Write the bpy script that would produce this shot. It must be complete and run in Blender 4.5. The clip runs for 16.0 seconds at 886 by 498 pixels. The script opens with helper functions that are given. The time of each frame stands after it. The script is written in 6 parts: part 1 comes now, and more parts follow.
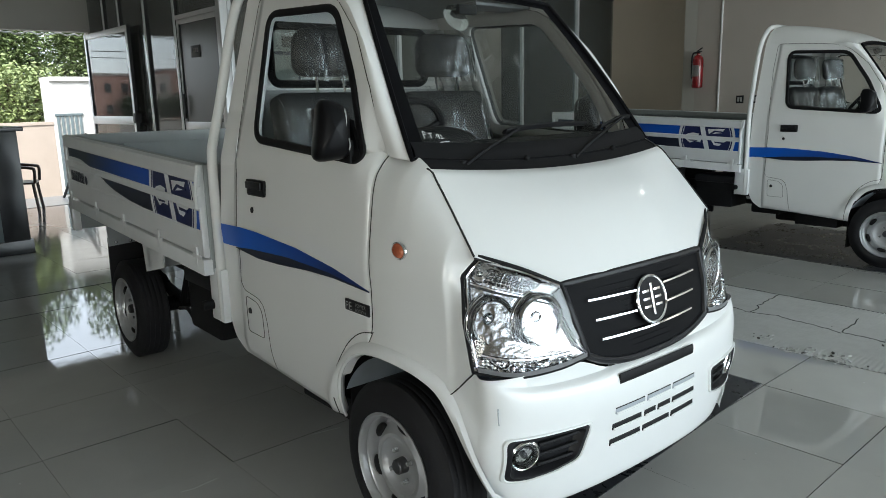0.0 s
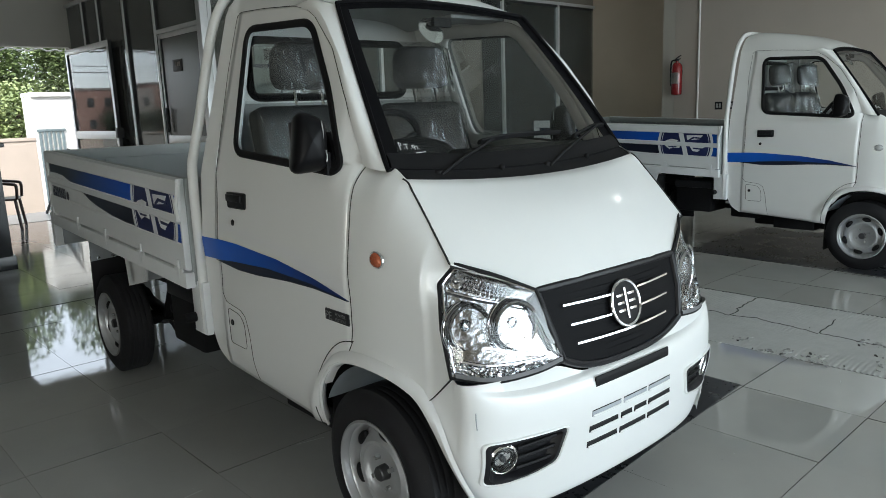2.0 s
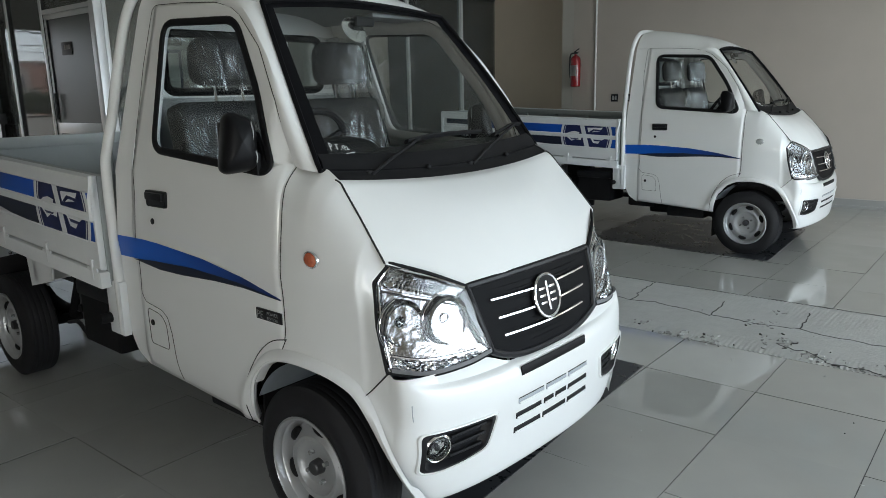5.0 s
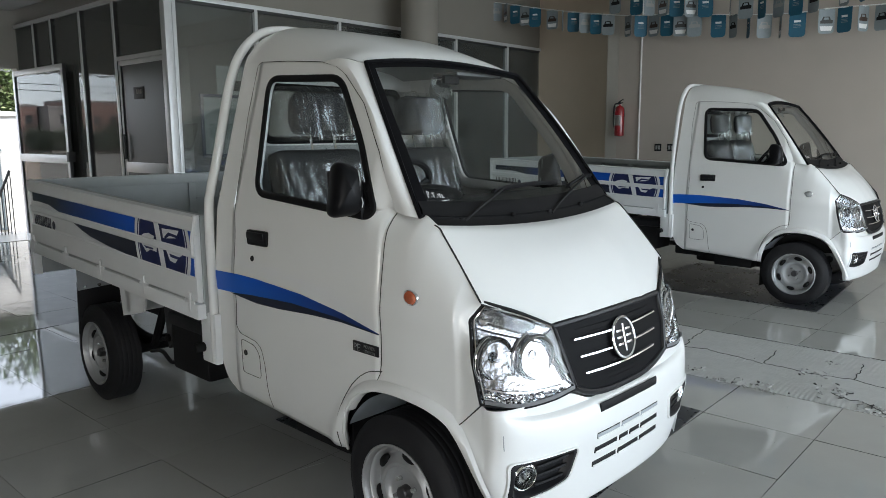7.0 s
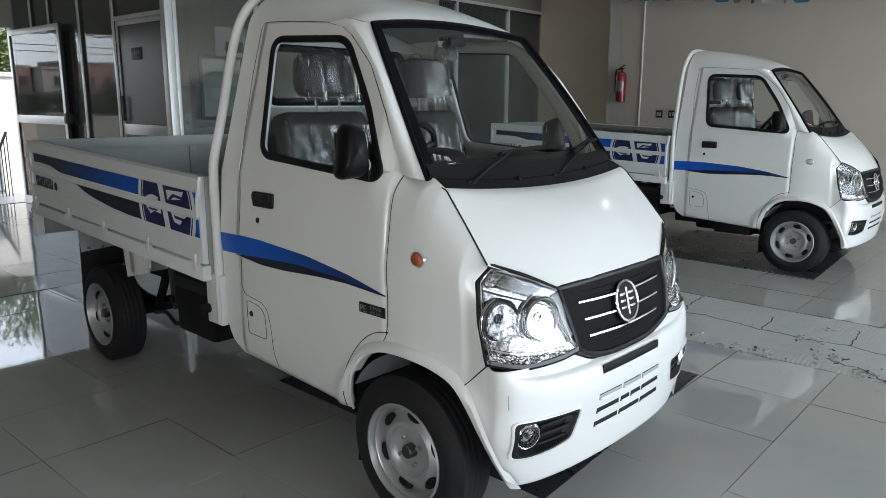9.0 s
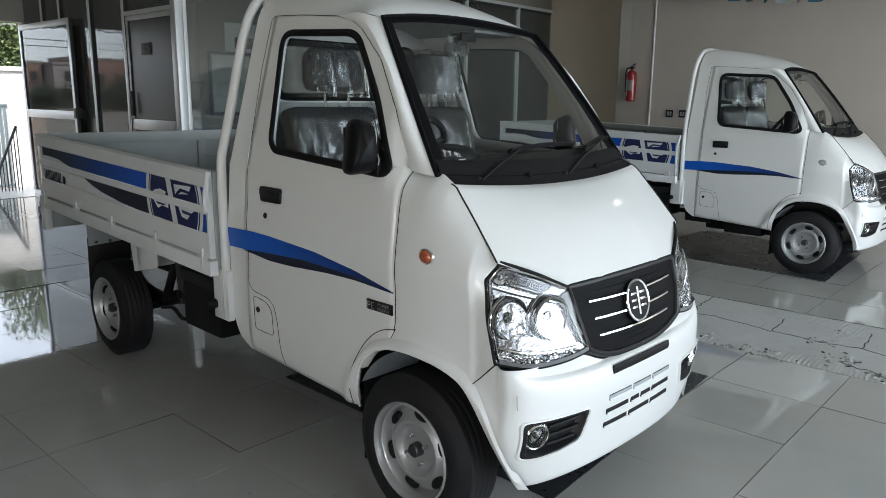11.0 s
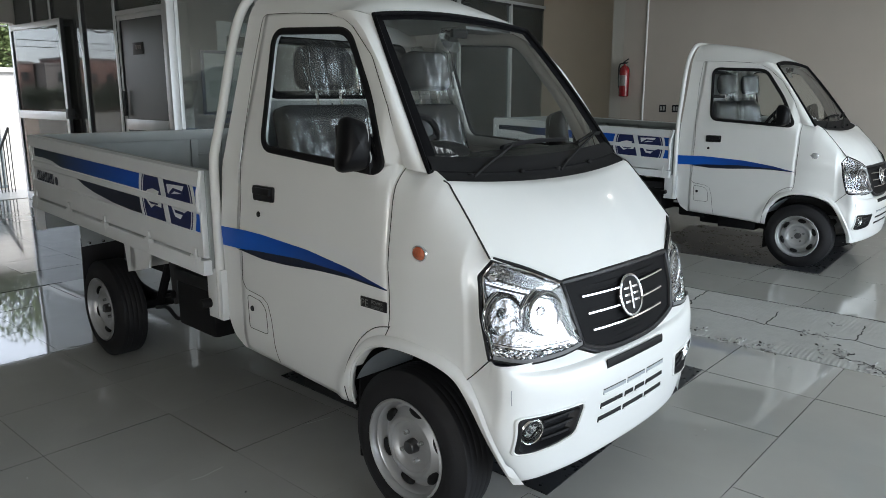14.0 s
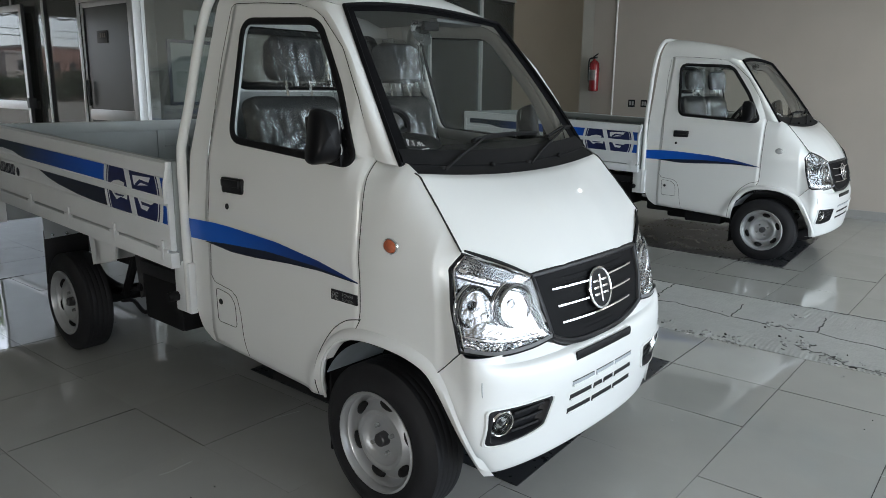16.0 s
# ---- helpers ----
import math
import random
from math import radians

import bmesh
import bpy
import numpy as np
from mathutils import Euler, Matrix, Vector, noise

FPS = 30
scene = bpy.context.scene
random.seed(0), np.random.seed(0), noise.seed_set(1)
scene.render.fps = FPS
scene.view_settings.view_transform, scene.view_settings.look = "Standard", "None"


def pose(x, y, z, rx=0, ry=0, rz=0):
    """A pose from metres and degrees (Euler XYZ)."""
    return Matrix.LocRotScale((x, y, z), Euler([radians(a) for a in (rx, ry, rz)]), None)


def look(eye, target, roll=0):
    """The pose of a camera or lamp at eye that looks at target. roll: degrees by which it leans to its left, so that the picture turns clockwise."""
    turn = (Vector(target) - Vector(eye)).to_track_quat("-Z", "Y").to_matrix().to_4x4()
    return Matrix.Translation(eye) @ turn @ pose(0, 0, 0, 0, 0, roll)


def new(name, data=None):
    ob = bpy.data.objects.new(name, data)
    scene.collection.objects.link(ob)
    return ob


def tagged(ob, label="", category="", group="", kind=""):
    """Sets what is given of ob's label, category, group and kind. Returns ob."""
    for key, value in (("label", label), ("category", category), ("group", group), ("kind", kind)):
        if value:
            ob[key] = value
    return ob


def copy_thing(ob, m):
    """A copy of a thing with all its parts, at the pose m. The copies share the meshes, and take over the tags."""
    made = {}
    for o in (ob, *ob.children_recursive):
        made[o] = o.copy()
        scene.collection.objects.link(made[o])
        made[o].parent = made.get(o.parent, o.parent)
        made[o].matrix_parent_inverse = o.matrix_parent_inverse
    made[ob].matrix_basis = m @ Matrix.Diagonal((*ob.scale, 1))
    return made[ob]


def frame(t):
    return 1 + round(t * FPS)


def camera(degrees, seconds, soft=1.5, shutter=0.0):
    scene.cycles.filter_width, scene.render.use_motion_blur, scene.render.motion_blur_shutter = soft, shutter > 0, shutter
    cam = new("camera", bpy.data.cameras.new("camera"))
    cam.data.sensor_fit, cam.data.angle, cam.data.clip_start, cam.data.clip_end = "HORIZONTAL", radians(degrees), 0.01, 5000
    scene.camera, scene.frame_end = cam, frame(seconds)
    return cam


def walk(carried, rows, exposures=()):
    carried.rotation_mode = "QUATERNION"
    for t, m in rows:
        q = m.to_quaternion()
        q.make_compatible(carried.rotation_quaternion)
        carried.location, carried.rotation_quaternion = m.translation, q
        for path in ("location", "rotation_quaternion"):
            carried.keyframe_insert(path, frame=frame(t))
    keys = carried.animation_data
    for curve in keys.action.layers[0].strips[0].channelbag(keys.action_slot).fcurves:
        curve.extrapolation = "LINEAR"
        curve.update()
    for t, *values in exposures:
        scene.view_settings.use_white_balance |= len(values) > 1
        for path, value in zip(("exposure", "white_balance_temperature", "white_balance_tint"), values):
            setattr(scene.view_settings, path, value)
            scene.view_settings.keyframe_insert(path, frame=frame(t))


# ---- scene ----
cam = camera(62.8, 16.0, soft=0.75)
# seconds, eye, target, roll
ROWS = [
    (0, (1.832, -2.010, 1.505), (0.234, -0.680, 1.076), -1.30),
    (0.5, (1.837, -2.006, 1.497), (0.237, -0.679, 1.064), -0.90),
    (1, (1.851, -1.998, 1.491), (0.262, -0.656, 1.059), -0.80),
    (1.5, (1.857, -1.997, 1.493), (0.267, -0.650, 1.083), -1.10),
    (2, (1.885, -2.011, 1.509), (0.307, -0.649, 1.106), -2.10),
    (2.5, (1.919, -2.026, 1.529), (0.344, -0.672, 1.085), -2.70),
    (3, (1.938, -2.028, 1.537), (0.374, -0.663, 1.093), -3.40),
    (3.5, (1.934, -2.035, 1.541), (0.448, -0.582, 1.101), -2.40),
    (4, (1.922, -2.042, 1.545), (0.449, -0.580, 1.098), -2.20),
    (4.2, (1.908, -2.039, 1.548), (0.477, -0.538, 1.091), -2.30),
    (6.3, (1.833, -2.360, 1.598), (0.482, -0.761, 1.234), -0.10),
    (6.5, (1.828, -2.374, 1.601), (0.450, -0.790, 1.273), 0.10),
    (7, (1.848, -2.415, 1.606), (0.399, -0.897, 1.278), -0.30),
    (7.5, (1.855, -2.436, 1.601), (0.416, -0.925, 1.205), -0.10),
    (8, (1.848, -2.442, 1.598), (0.422, -0.926, 1.172), 0.60),
    (8.5, (1.838, -2.447, 1.598), (0.402, -0.937, 1.187), 0.70),
    (9, (1.835, -2.451, 1.596), (0.405, -0.940, 1.171), 0.20),
    (11.5, (1.808, -2.432, 1.583), (0.359, -0.939, 1.157), 0.70),
    (12, (1.816, -2.439, 1.590), (0.340, -0.960, 1.209), -0.00),
    (12.5, (1.820, -2.436, 1.591), (0.356, -0.950, 1.191), -0.20),
    (13, (1.819, -2.434, 1.588), (0.367, -0.941, 1.175), 0.30),
    (13.5, (1.820, -2.430, 1.587), (0.379, -0.933, 1.143), 0.40),
    (14, (1.820, -2.431, 1.583), (0.386, -0.928, 1.146), 0.10),
    (14.5, (1.820, -2.431, 1.582), (0.393, -0.925, 1.130), -0.10),
    (15, (1.822, -2.431, 1.587), (0.441, -0.876, 1.157), 0.10),
    (15.5, (1.822, -2.435, 1.586), (0.444, -0.878, 1.153), 0.40),
    (16, (1.819, -2.433, 1.582), (0.451, -0.874, 1.126), 0.70),
]
walk(cam, [(t, look(eye, target, roll)) for t, eye, target, roll in ROWS], exposures=[(0, 1.53, 6330, 6), (4, 1.53, 6300, 7), (6.5, 1.64, 6280, 10), (16, 1.62, 6280, 10)])
R = 2.0  # heading of the room's axes against the first truck

# ---- world, sun and large lights ----
world = bpy.data.worlds.new("sky")
scene.world = world
world.use_nodes = True
wn = world.node_tree.nodes
sky = wn.new("ShaderNodeTexSky")
sky.sky_type, sky.sun_disc = "NISHITA", False
sky.sun_elevation, sky.sun_rotation = radians(44.6), radians(134.7)
sky.dust_density, sky.ozone_density = 1.3, 2.0
wn["Background"].inputs["Strength"].default_value = 0.15
haze = wn.new("ShaderNodeMixRGB")  # a thin white overcast over the clear sky
haze.inputs[0].default_value, haze.inputs[2].default_value = 0.7, (7.2, 7.5, 8.0, 1)
world.node_tree.links.new(sky.outputs[0], haze.inputs[1])
world.node_tree.links.new(haze.outputs[0], wn["Background"].inputs["Color"])
ROOM = pose(0, 0, 0, 0, 0, R)
sun = new("sun", bpy.data.lights.new("sun", "SUN"))
sun.data.energy, sun.data.angle, sun.data.color = 2.8, radians(0.6), (1.0, 0.95, 0.87)
sun.matrix_world = ROOM @ look((9, -11, 14), (0, 0, 0))


def window_light(name, u, v, z, du, dv, w, h, watts, color=(0.83, 0.945, 1.0)):
    lamp = new(name, bpy.data.lights.new(name, "AREA"))
    lamp.data.shape, lamp.data.size, lamp.data.size_y = "RECTANGLE", w, h
    lamp.data.energy, lamp.data.color = watts, color
    lamp.matrix_world = ROOM @ look((u, v, z), (u + du, v + dv, z))
    return lamp


window_light("front_daylight", 6.4, 3.2, 1.75, -1, 0, 8.6, 3.2, 108)
# added warm fill for the truck's side, set in an assumed window
window_light("side_daylight", 3.2, -6.2, 1.35, 0, 1, 3.2, 0.8, 25, (1.0, 0.95, 0.84))


# ---- materials ----
def mat(name, color, rough=0.5, metal=0.0, vary=0.0, scale=8.0, bump=0.0, bscale=60.0, coat=0.0, rvary=0.0, spec=None, tint=None, obj=0.0):
    m = bpy.data.materials.new(name)
    m.use_nodes = True
    nt = m.node_tree
    b = nt.nodes["Principled BSDF"]
    b.inputs["Base Color"].default_value = (*color, 1)
    b.inputs["Roughness"].default_value = rough
    b.inputs["Metallic"].default_value = metal
    if spec is not None:
        b.inputs["Specular IOR Level"].default_value = spec
    if coat:
        b.inputs["Coat Weight"].default_value, b.inputs["Coat Roughness"].default_value = coat, 0.06
    tc = nt.nodes.new("ShaderNodeTexCoord")
    if vary or rvary:
        n1, n2 = nt.nodes.new("ShaderNodeTexNoise"), nt.nodes.new("ShaderNodeTexNoise")
        n1.inputs["Scale"].default_value, n2.inputs["Scale"].default_value = scale * 0.16, scale
        n1.inputs["Detail"].default_value = n2.inputs["Detail"].default_value = 5
        mix = nt.nodes.new("ShaderNodeMath")
        mix.operation = "MULTIPLY_ADD"
        mix.inputs[1].default_value = 0.5
        half = nt.nodes.new("ShaderNodeMath")
        half.operation = "MULTIPLY"
        half.inputs[1].default_value = 0.5
        for n in (n1, n2):
            nt.links.new(tc.outputs["Object"], n.inputs["Vector"])
        nt.links.new(n1.outputs[0], half.inputs[0])
        nt.links.new(n2.outputs[0], mix.inputs[0])
        nt.links.new(half.outputs[0], mix.inputs[2])
        ramp = nt.nodes.new("ShaderNodeValToRGB")
        ramp.color_ramp.elements[0].position, ramp.color_ramp.elements[1].position = 0.32, 0.68
        t = tint or color
        lo = [max(0, c * (1 - vary)) for c in t]
        hi = [min(1, c * (1 + vary)) for c in color]
        ramp.color_ramp.elements[0].color, ramp.color_ramp.elements[1].color = (*lo, 1), (*hi, 1)
        nt.links.new(mix.outputs[0], ramp.inputs[0])
        last = ramp.outputs[0]
        if obj:
            oi = nt.nodes.new("ShaderNodeObjectInfo")
            mr = nt.nodes.new("ShaderNodeMapRange")
            mr.inputs["To Min"].default_value, mr.inputs["To Max"].default_value = 1 - obj, 1 + obj
            nt.links.new(oi.outputs["Random"], mr.inputs["Value"])
            mul = nt.nodes.new("ShaderNodeVectorMath")
            mul.operation = "SCALE"
            nt.links.new(last, mul.inputs[0])
            nt.links.new(mr.outputs[0], mul.inputs["Scale"])
            last = mul.outputs[0]
        nt.links.new(last, b.inputs["Base Color"])
        if rvary:
            mr = nt.nodes.new("ShaderNodeMapRange")
            mr.inputs["To Min"].default_value, mr.inputs["To Max"].default_value = max(0.02, rough - rvary), rough + rvary
            nt.links.new(mix.outputs[0], mr.inputs["Value"])
            nt.links.new(mr.outputs[0], b.inputs["Roughness"])
    if bump:
        nb, bp = nt.nodes.new("ShaderNodeTexNoise"), nt.nodes.new("ShaderNodeBump")
        nb.inputs["Scale"].default_value, nb.inputs["Detail"].default_value = bscale, 4
        bp.inputs["Strength"].default_value, bp.inputs["Distance"].default_value = bump, 0.01
        nt.links.new(tc.outputs["Object"], nb.inputs["Vector"])
        nt.links.new(nb.outputs[0], bp.inputs["Height"])
        nt.links.new(bp.outputs[0], b.inputs["Normal"])
    return m


def glass(name, color=(1, 1, 1), gloss=0.10, dirt=0.03, ior=1.5, rough=0.01):
    m = bpy.data.materials.new(name)
    m.use_nodes = True
    nt = m.node_tree
    nt.nodes.remove(nt.nodes["Principled BSDF"])
    tr, gl, df = nt.nodes.new("ShaderNodeBsdfTransparent"), nt.nodes.new("ShaderNodeBsdfGlossy"), nt.nodes.new("ShaderNodeBsdfDiffuse")
    tr.inputs[0].default_value = (*color, 1)
    gl.inputs["Roughness"].default_value = rough
    gl.inputs["Color"].default_value = (0.95, 0.97, 0.97, 1)
    df.inputs["Color"].default_value = (0.6, 0.6, 0.58, 1)
    fr = nt.nodes.new("ShaderNodeFresnel")
    fr.inputs["IOR"].default_value = ior
    ad = nt.nodes.new("ShaderNodeMath")
    ad.operation, ad.use_clamp = "MULTIPLY_ADD", True
    ad.inputs[1].default_value, ad.inputs[2].default_value = 1.0, gloss
    nt.links.new(fr.outputs[0], ad.inputs[0])
    m1, m2 = nt.nodes.new("ShaderNodeMixShader"), nt.nodes.new("ShaderNodeMixShader")
    m2.inputs[0].default_value = dirt
    nt.links.new(ad.outputs[0], m1.inputs[0])
    nt.links.new(tr.outputs[0], m1.inputs[1])
    nt.links.new(gl.outputs[0], m1.inputs[2])
    nt.links.new(m1.outputs[0], m2.inputs[1])
    nt.links.new(df.outputs[0], m2.inputs[2])
    nt.links.new(m2.outputs[0], nt.nodes["Material Output"].inputs[0])
    return m


PAINT = mat("white_paint", (0.76, 0.77, 0.76), 0.32, vary=0.015, scale=5, coat=0.6, bump=0.015, bscale=220)
BEDPAINT = mat("bed_paint", (0.74, 0.76, 0.77), 0.42, vary=0.03, scale=9, bump=0.03, bscale=160, coat=0.2)
GREYPAINT = mat("grey_primer", (0.33, 0.36, 0.38), 0.5, vary=0.10, scale=14, bump=0.05)
LINERGREY = mat("wheel_house_paint", (0.36, 0.41, 0.45), 0.5, vary=0.12, scale=14, bump=0.05)
# the bed's white paint, greyed so its colour carries the shade inside
BEDSHADED = mat("bed_paint_shaded", (0.36, 0.39, 0.395), 0.5, vary=0.05, scale=10, bump=0.04)
BLACK = mat("black_plastic", (0.012, 0.012, 0.014), 0.42, spec=0.3, vary=0.2, scale=30, bump=0.06, bscale=300)
MATT = mat("matt_black", (0.008, 0.008, 0.009), 0.6, spec=0.2, vary=0.25, scale=20, bump=0.06, bscale=200)
SEAM = mat("seam", (0.02, 0.02, 0.02), 0.8)
RUBBER = mat("tyre_rubber", (0.013, 0.013, 0.015), 0.6, spec=0.3, vary=0.2, scale=18, bump=0.1, bscale=260)
STEEL = mat("wheel_steel", (0.40, 0.41, 0.42), 0.40, metal=0.45, vary=0.08, scale=24, bump=0.02)
RIMLIP = mat("wheel_rim_lip", (0.43, 0.44, 0.45), 0.32, metal=0.5, vary=0.06, scale=24)
CHROME = mat("chrome", (0.82, 0.83, 0.85), 0.07, metal=1.0)
CHROMEDULL = mat("lamp_bowl", (0.95, 0.96, 0.97), 0.06, metal=1.0, bump=0.35, bscale=42)
LAMPMASK = mat("lamp_mask_chrome", (0.58, 0.585, 0.59), 0.10, metal=1.0, vary=0.10, scale=40, bump=0.55, bscale=34)
SEALGREY = mat("lamp_seal_grey", (0.16, 0.165, 0.17), 0.4, vary=0.15, scale=40)
LAMPBOWL = mat("reflector_bowl", (0.68, 0.685, 0.69), 0.04, metal=1.0, bump=1.0, bscale=30)
HUBDARK = mat("hub_steel", (0.07, 0.07, 0.075), 0.4, metal=0.5, vary=0.2, scale=30)
SILVER = mat("silver_trim", (0.62, 0.64, 0.66), 0.25, metal=0.8)
AMBER = mat("amber_lens", (0.46, 0.11, 0.045), 0.2, coat=1.0, vary=0.35, scale=120, bump=0.3, bscale=240)
BLUE = mat("blue_vinyl", (0.006, 0.095, 0.52), 0.32, vary=0.12, scale=12)
NAVY = mat("navy_vinyl", (0.012, 0.016, 0.035), 0.32, vary=0.15, scale=12)


def fade(name, x0, x1, a, b):
    """Printed vinyl whose ink runs from a to b along the truck."""
    m = mat(name, a, 0.32)
    nt = m.node_tree
    tc, sp, mr, mx = (nt.nodes.new("ShaderNode" + k) for k in ("TexCoord", "SeparateXYZ", "MapRange", "ValToRGB"))
    mr.inputs["From Min"].default_value, mr.inputs["From Max"].default_value = x0, x1
    mx.color_ramp.elements[0].color, mx.color_ramp.elements[1].color = (*a, 1), (*b, 1)
    nt.links.new(tc.outputs["Object"], sp.inputs[0])
    nt.links.new(sp.outputs[0], mr.inputs["Value"])
    nt.links.new(mr.outputs[0], mx.inputs[0])
    nt.links.new(mx.outputs[0], nt.nodes["Principled BSDF"].inputs["Base Color"])
    return m


BANDINK = fade("band_vinyl", -2.95, -1.95, (0.008, 0.018, 0.036), (0.006, 0.090, 0.52))
STRIPEINK = fade("stripe_vinyl", -0.95, -0.30, (0.006, 0.105, 0.54), (0.008, 0.030, 0.16))
MARKINK = mat("mark_vinyl", (0.014, 0.022, 0.10), 0.32, vary=0.2, scale=10)
SEATVINYL = mat("seat_cloth", (0.022, 0.023, 0.025), 0.6, spec=0.2, vary=0.2, scale=40, bump=0.1)
TRIMGREY = mat("cab_trim", (0.40, 0.41, 0.405), 0.6, vary=0.06, scale=16, bump=0.04)
DASH = mat("dash_plastic", (0.012, 0.012, 0.013), 0.55, spec=0.15, vary=0.12, scale=30, bump=0.05, bscale=300)
WHITEINK = mat("white_ink", (0.85, 0.85, 0.85), 0.6)
AUTOGLASS = glass("car_glass", (0.93, 0.955, 0.945), 0.0, 0.0, 1.32)
MIRRORBLACK = mat("mirror_shell", (0.006, 0.006, 0.007), 0.36, spec=0.14)
COWL = mat("cowl_plastic", (0.009, 0.009, 0.010), 0.6, spec=0.14, vary=0.12, scale=20, bump=0.04, bscale=260)
BORDER = mat("black_glass_border", (0.005, 0.005, 0.006), 0.5, spec=0.06)
LAMPGLASS = glass("lamp_glass", (0.97, 0.98, 0.98), 0.01, 0.0)
SHEET = glass("plastic_wrap", (0.91, 0.92, 0.92), 0.04, 0.022, 1.38, 0.12)
CLEARLENS = mat("clear_lens", (0.42, 0.43, 0.43), 0.12, coat=1.0)
SHEETGLINT = mat("wrap_glint", (0.38, 0.40, 0.41), 0.25)
LINING = mat("pale_lining", (0.42, 0.425, 0.415), 0.6, vary=0.06, scale=16, bump=0.04)


# ---- mesh helpers ----
def part(name, bm, material, parent=None, label="", smooth=True, keep=False):
    bmesh.ops.remove_doubles(bm, verts=bm.verts, dist=1e-5)
    if not keep:
        bmesh.ops.recalc_face_normals(bm, faces=bm.faces)
    me = bpy.data.meshes.new(name)
    bm.to_mesh(me)
    bm.free()
    if smooth:
        me.shade_smooth()
        me.set_sharp_from_angle(angle=radians(38))
    me.materials.append(material)
    ob = new(name, me)
    if parent is not None:
        ob.parent = parent
    if label:
        tagged(ob, label)
    return ob


def thing(name, m, label, category, group="", kind=""):
    ob = new(name)
    ob.empty_display_size = 0.1
    ob.matrix_world = m
    return tagged(ob, label, category, group, kind)


def joined(*bms):
    out = bmesh.new()
    for b in bms:
        me = bpy.data.meshes.new("tmp")
        b.to_mesh(me)
        out.from_mesh(me)
        bpy.data.meshes.remove(me)
        b.free()
    return out


def box(x0, x1, y0, y1, z0, z1, bevel=0.0, seg=2, rot=None):
    bm = bmesh.new()
    bmesh.ops.create_cube(bm, size=1)
    for v in bm.verts:
        v.co = Vector(((x0 + x1) / 2 + v.co.x * (x1 - x0), (y0 + y1) / 2 + v.co.y * (y1 - y0), (z0 + z1) / 2 + v.co.z * (z1 - z0)))
    if bevel:
        bmesh.ops.bevel(bm, geom=bm.edges[:], offset=bevel, segments=seg, affect="EDGES", profile=0.6)
    if rot is not None:
        bmesh.ops.transform(bm, matrix=rot, verts=bm.verts)
    return bm


def grid(P):
    """A sheet from rows of points."""
    bm = bmesh.new()
    V = [[bm.verts.new(p) for p in row] for row in P]
    for i in range(len(V) - 1):
        for j in range(len(V[0]) - 1):
            try:
                bm.faces.new((V[i][j], V[i + 1][j], V[i + 1][j + 1], V[i][j + 1]))
            except ValueError:
                pass
    return bm


def poly(points, n):
    """n points spread evenly along a chain of straight pieces."""
    q = np.array(points, float)
    d = np.r_[0, np.cumsum(np.linalg.norm(np.diff(q, axis=0), axis=1))]
    t = np.linspace(0, d[-1], n)
    return np.stack([np.interp(t, d, q[:, k]) for k in range(q.shape[1])], 1)


def spline(points, n):
    """n points along a smooth curve through the given ones."""
    q = np.array(points, float)
    q = np.vstack([2 * q[0] - q[1], q, 2 * q[-1] - q[-2]])
    out = []
    m = len(q) - 3
    for t in np.linspace(0, m, n):
        i = min(int(t), m - 1)
        f = t - i
        a, b, c, d = q[i:i + 4]
        out.append(0.5 * (2 * b + (c - a) * f + (2 * a - 5 * b + 4 * c - d) * f ** 2 + (3 * b - a - 3 * c + d) * f ** 3))
    return np.array(out)


def coons(c0, c1, d0, d1):
    """A sheet spanned by four edges: c0, c1 run along u, d0, d1 along v."""
    c0, c1, d0, d1 = (np.array(k, float) for k in (c0, c1, d0, d1))
    nu, nv = len(c0), len(d0)
    u, v = np.linspace(0, 1, nu)[:, None, None], np.linspace(0, 1, nv)[None, :, None]
    L = (1 - v) * c0[:, None] + v * c1[:, None]
    M = (1 - u) * d0[None] + u * d1[None]
    B = (1 - u) * (1 - v) * c0[0] + u * (1 - v) * c0[-1] + (1 - u) * v * c1[0] + u * v * c1[-1]
    return L + M - B


def flip(P, s):
    P = np.array(P, float).copy()
    P[..., 1] *= s
    return P


def tube(points, r, n=8, closed=False, flat=1.0, up=None):
    """A round bar along points; flat squeezes it along up."""
    q = [Vector(p) for p in points]
    bm = bmesh.new()
    rings = []
    m = len(q)
    ref = Vector(up) if up is not None else None
    side = None
    for i in range(m):
        a = q[(i - 1) % m] if closed or i else q[0]
        b = q[(i + 1) % m] if closed or i < m - 1 else q[-1]
        t = (b - a).normalized()
        if ref is not None:
            e2 = (ref - t * ref.dot(t)).normalized()
            e1 = t.cross(e2)
        else:
            if side is None:
                side = t.orthogonal().normalized()
            side = (side - t * side.dot(t)).normalized()
            e1, e2 = side, t.cross(side)
        rings.append([bm.verts.new(q[i] + e1 * (r * math.cos(2 * math.pi * k / n)) + e2 * (r * flat * math.sin(2 * math.pi * k / n))) for k in range(n)])
    for i in range(m if closed else m - 1):
        for k in range(n):
            bm.faces.new((rings[i][k], rings[(i + 1) % m][k], rings[(i + 1) % m][(k + 1) % n], rings[i][(k + 1) % n]))
    if not closed:
        bm.faces.new(rings[0])
        bm.faces.new(rings[-1][::-1])
    return bm


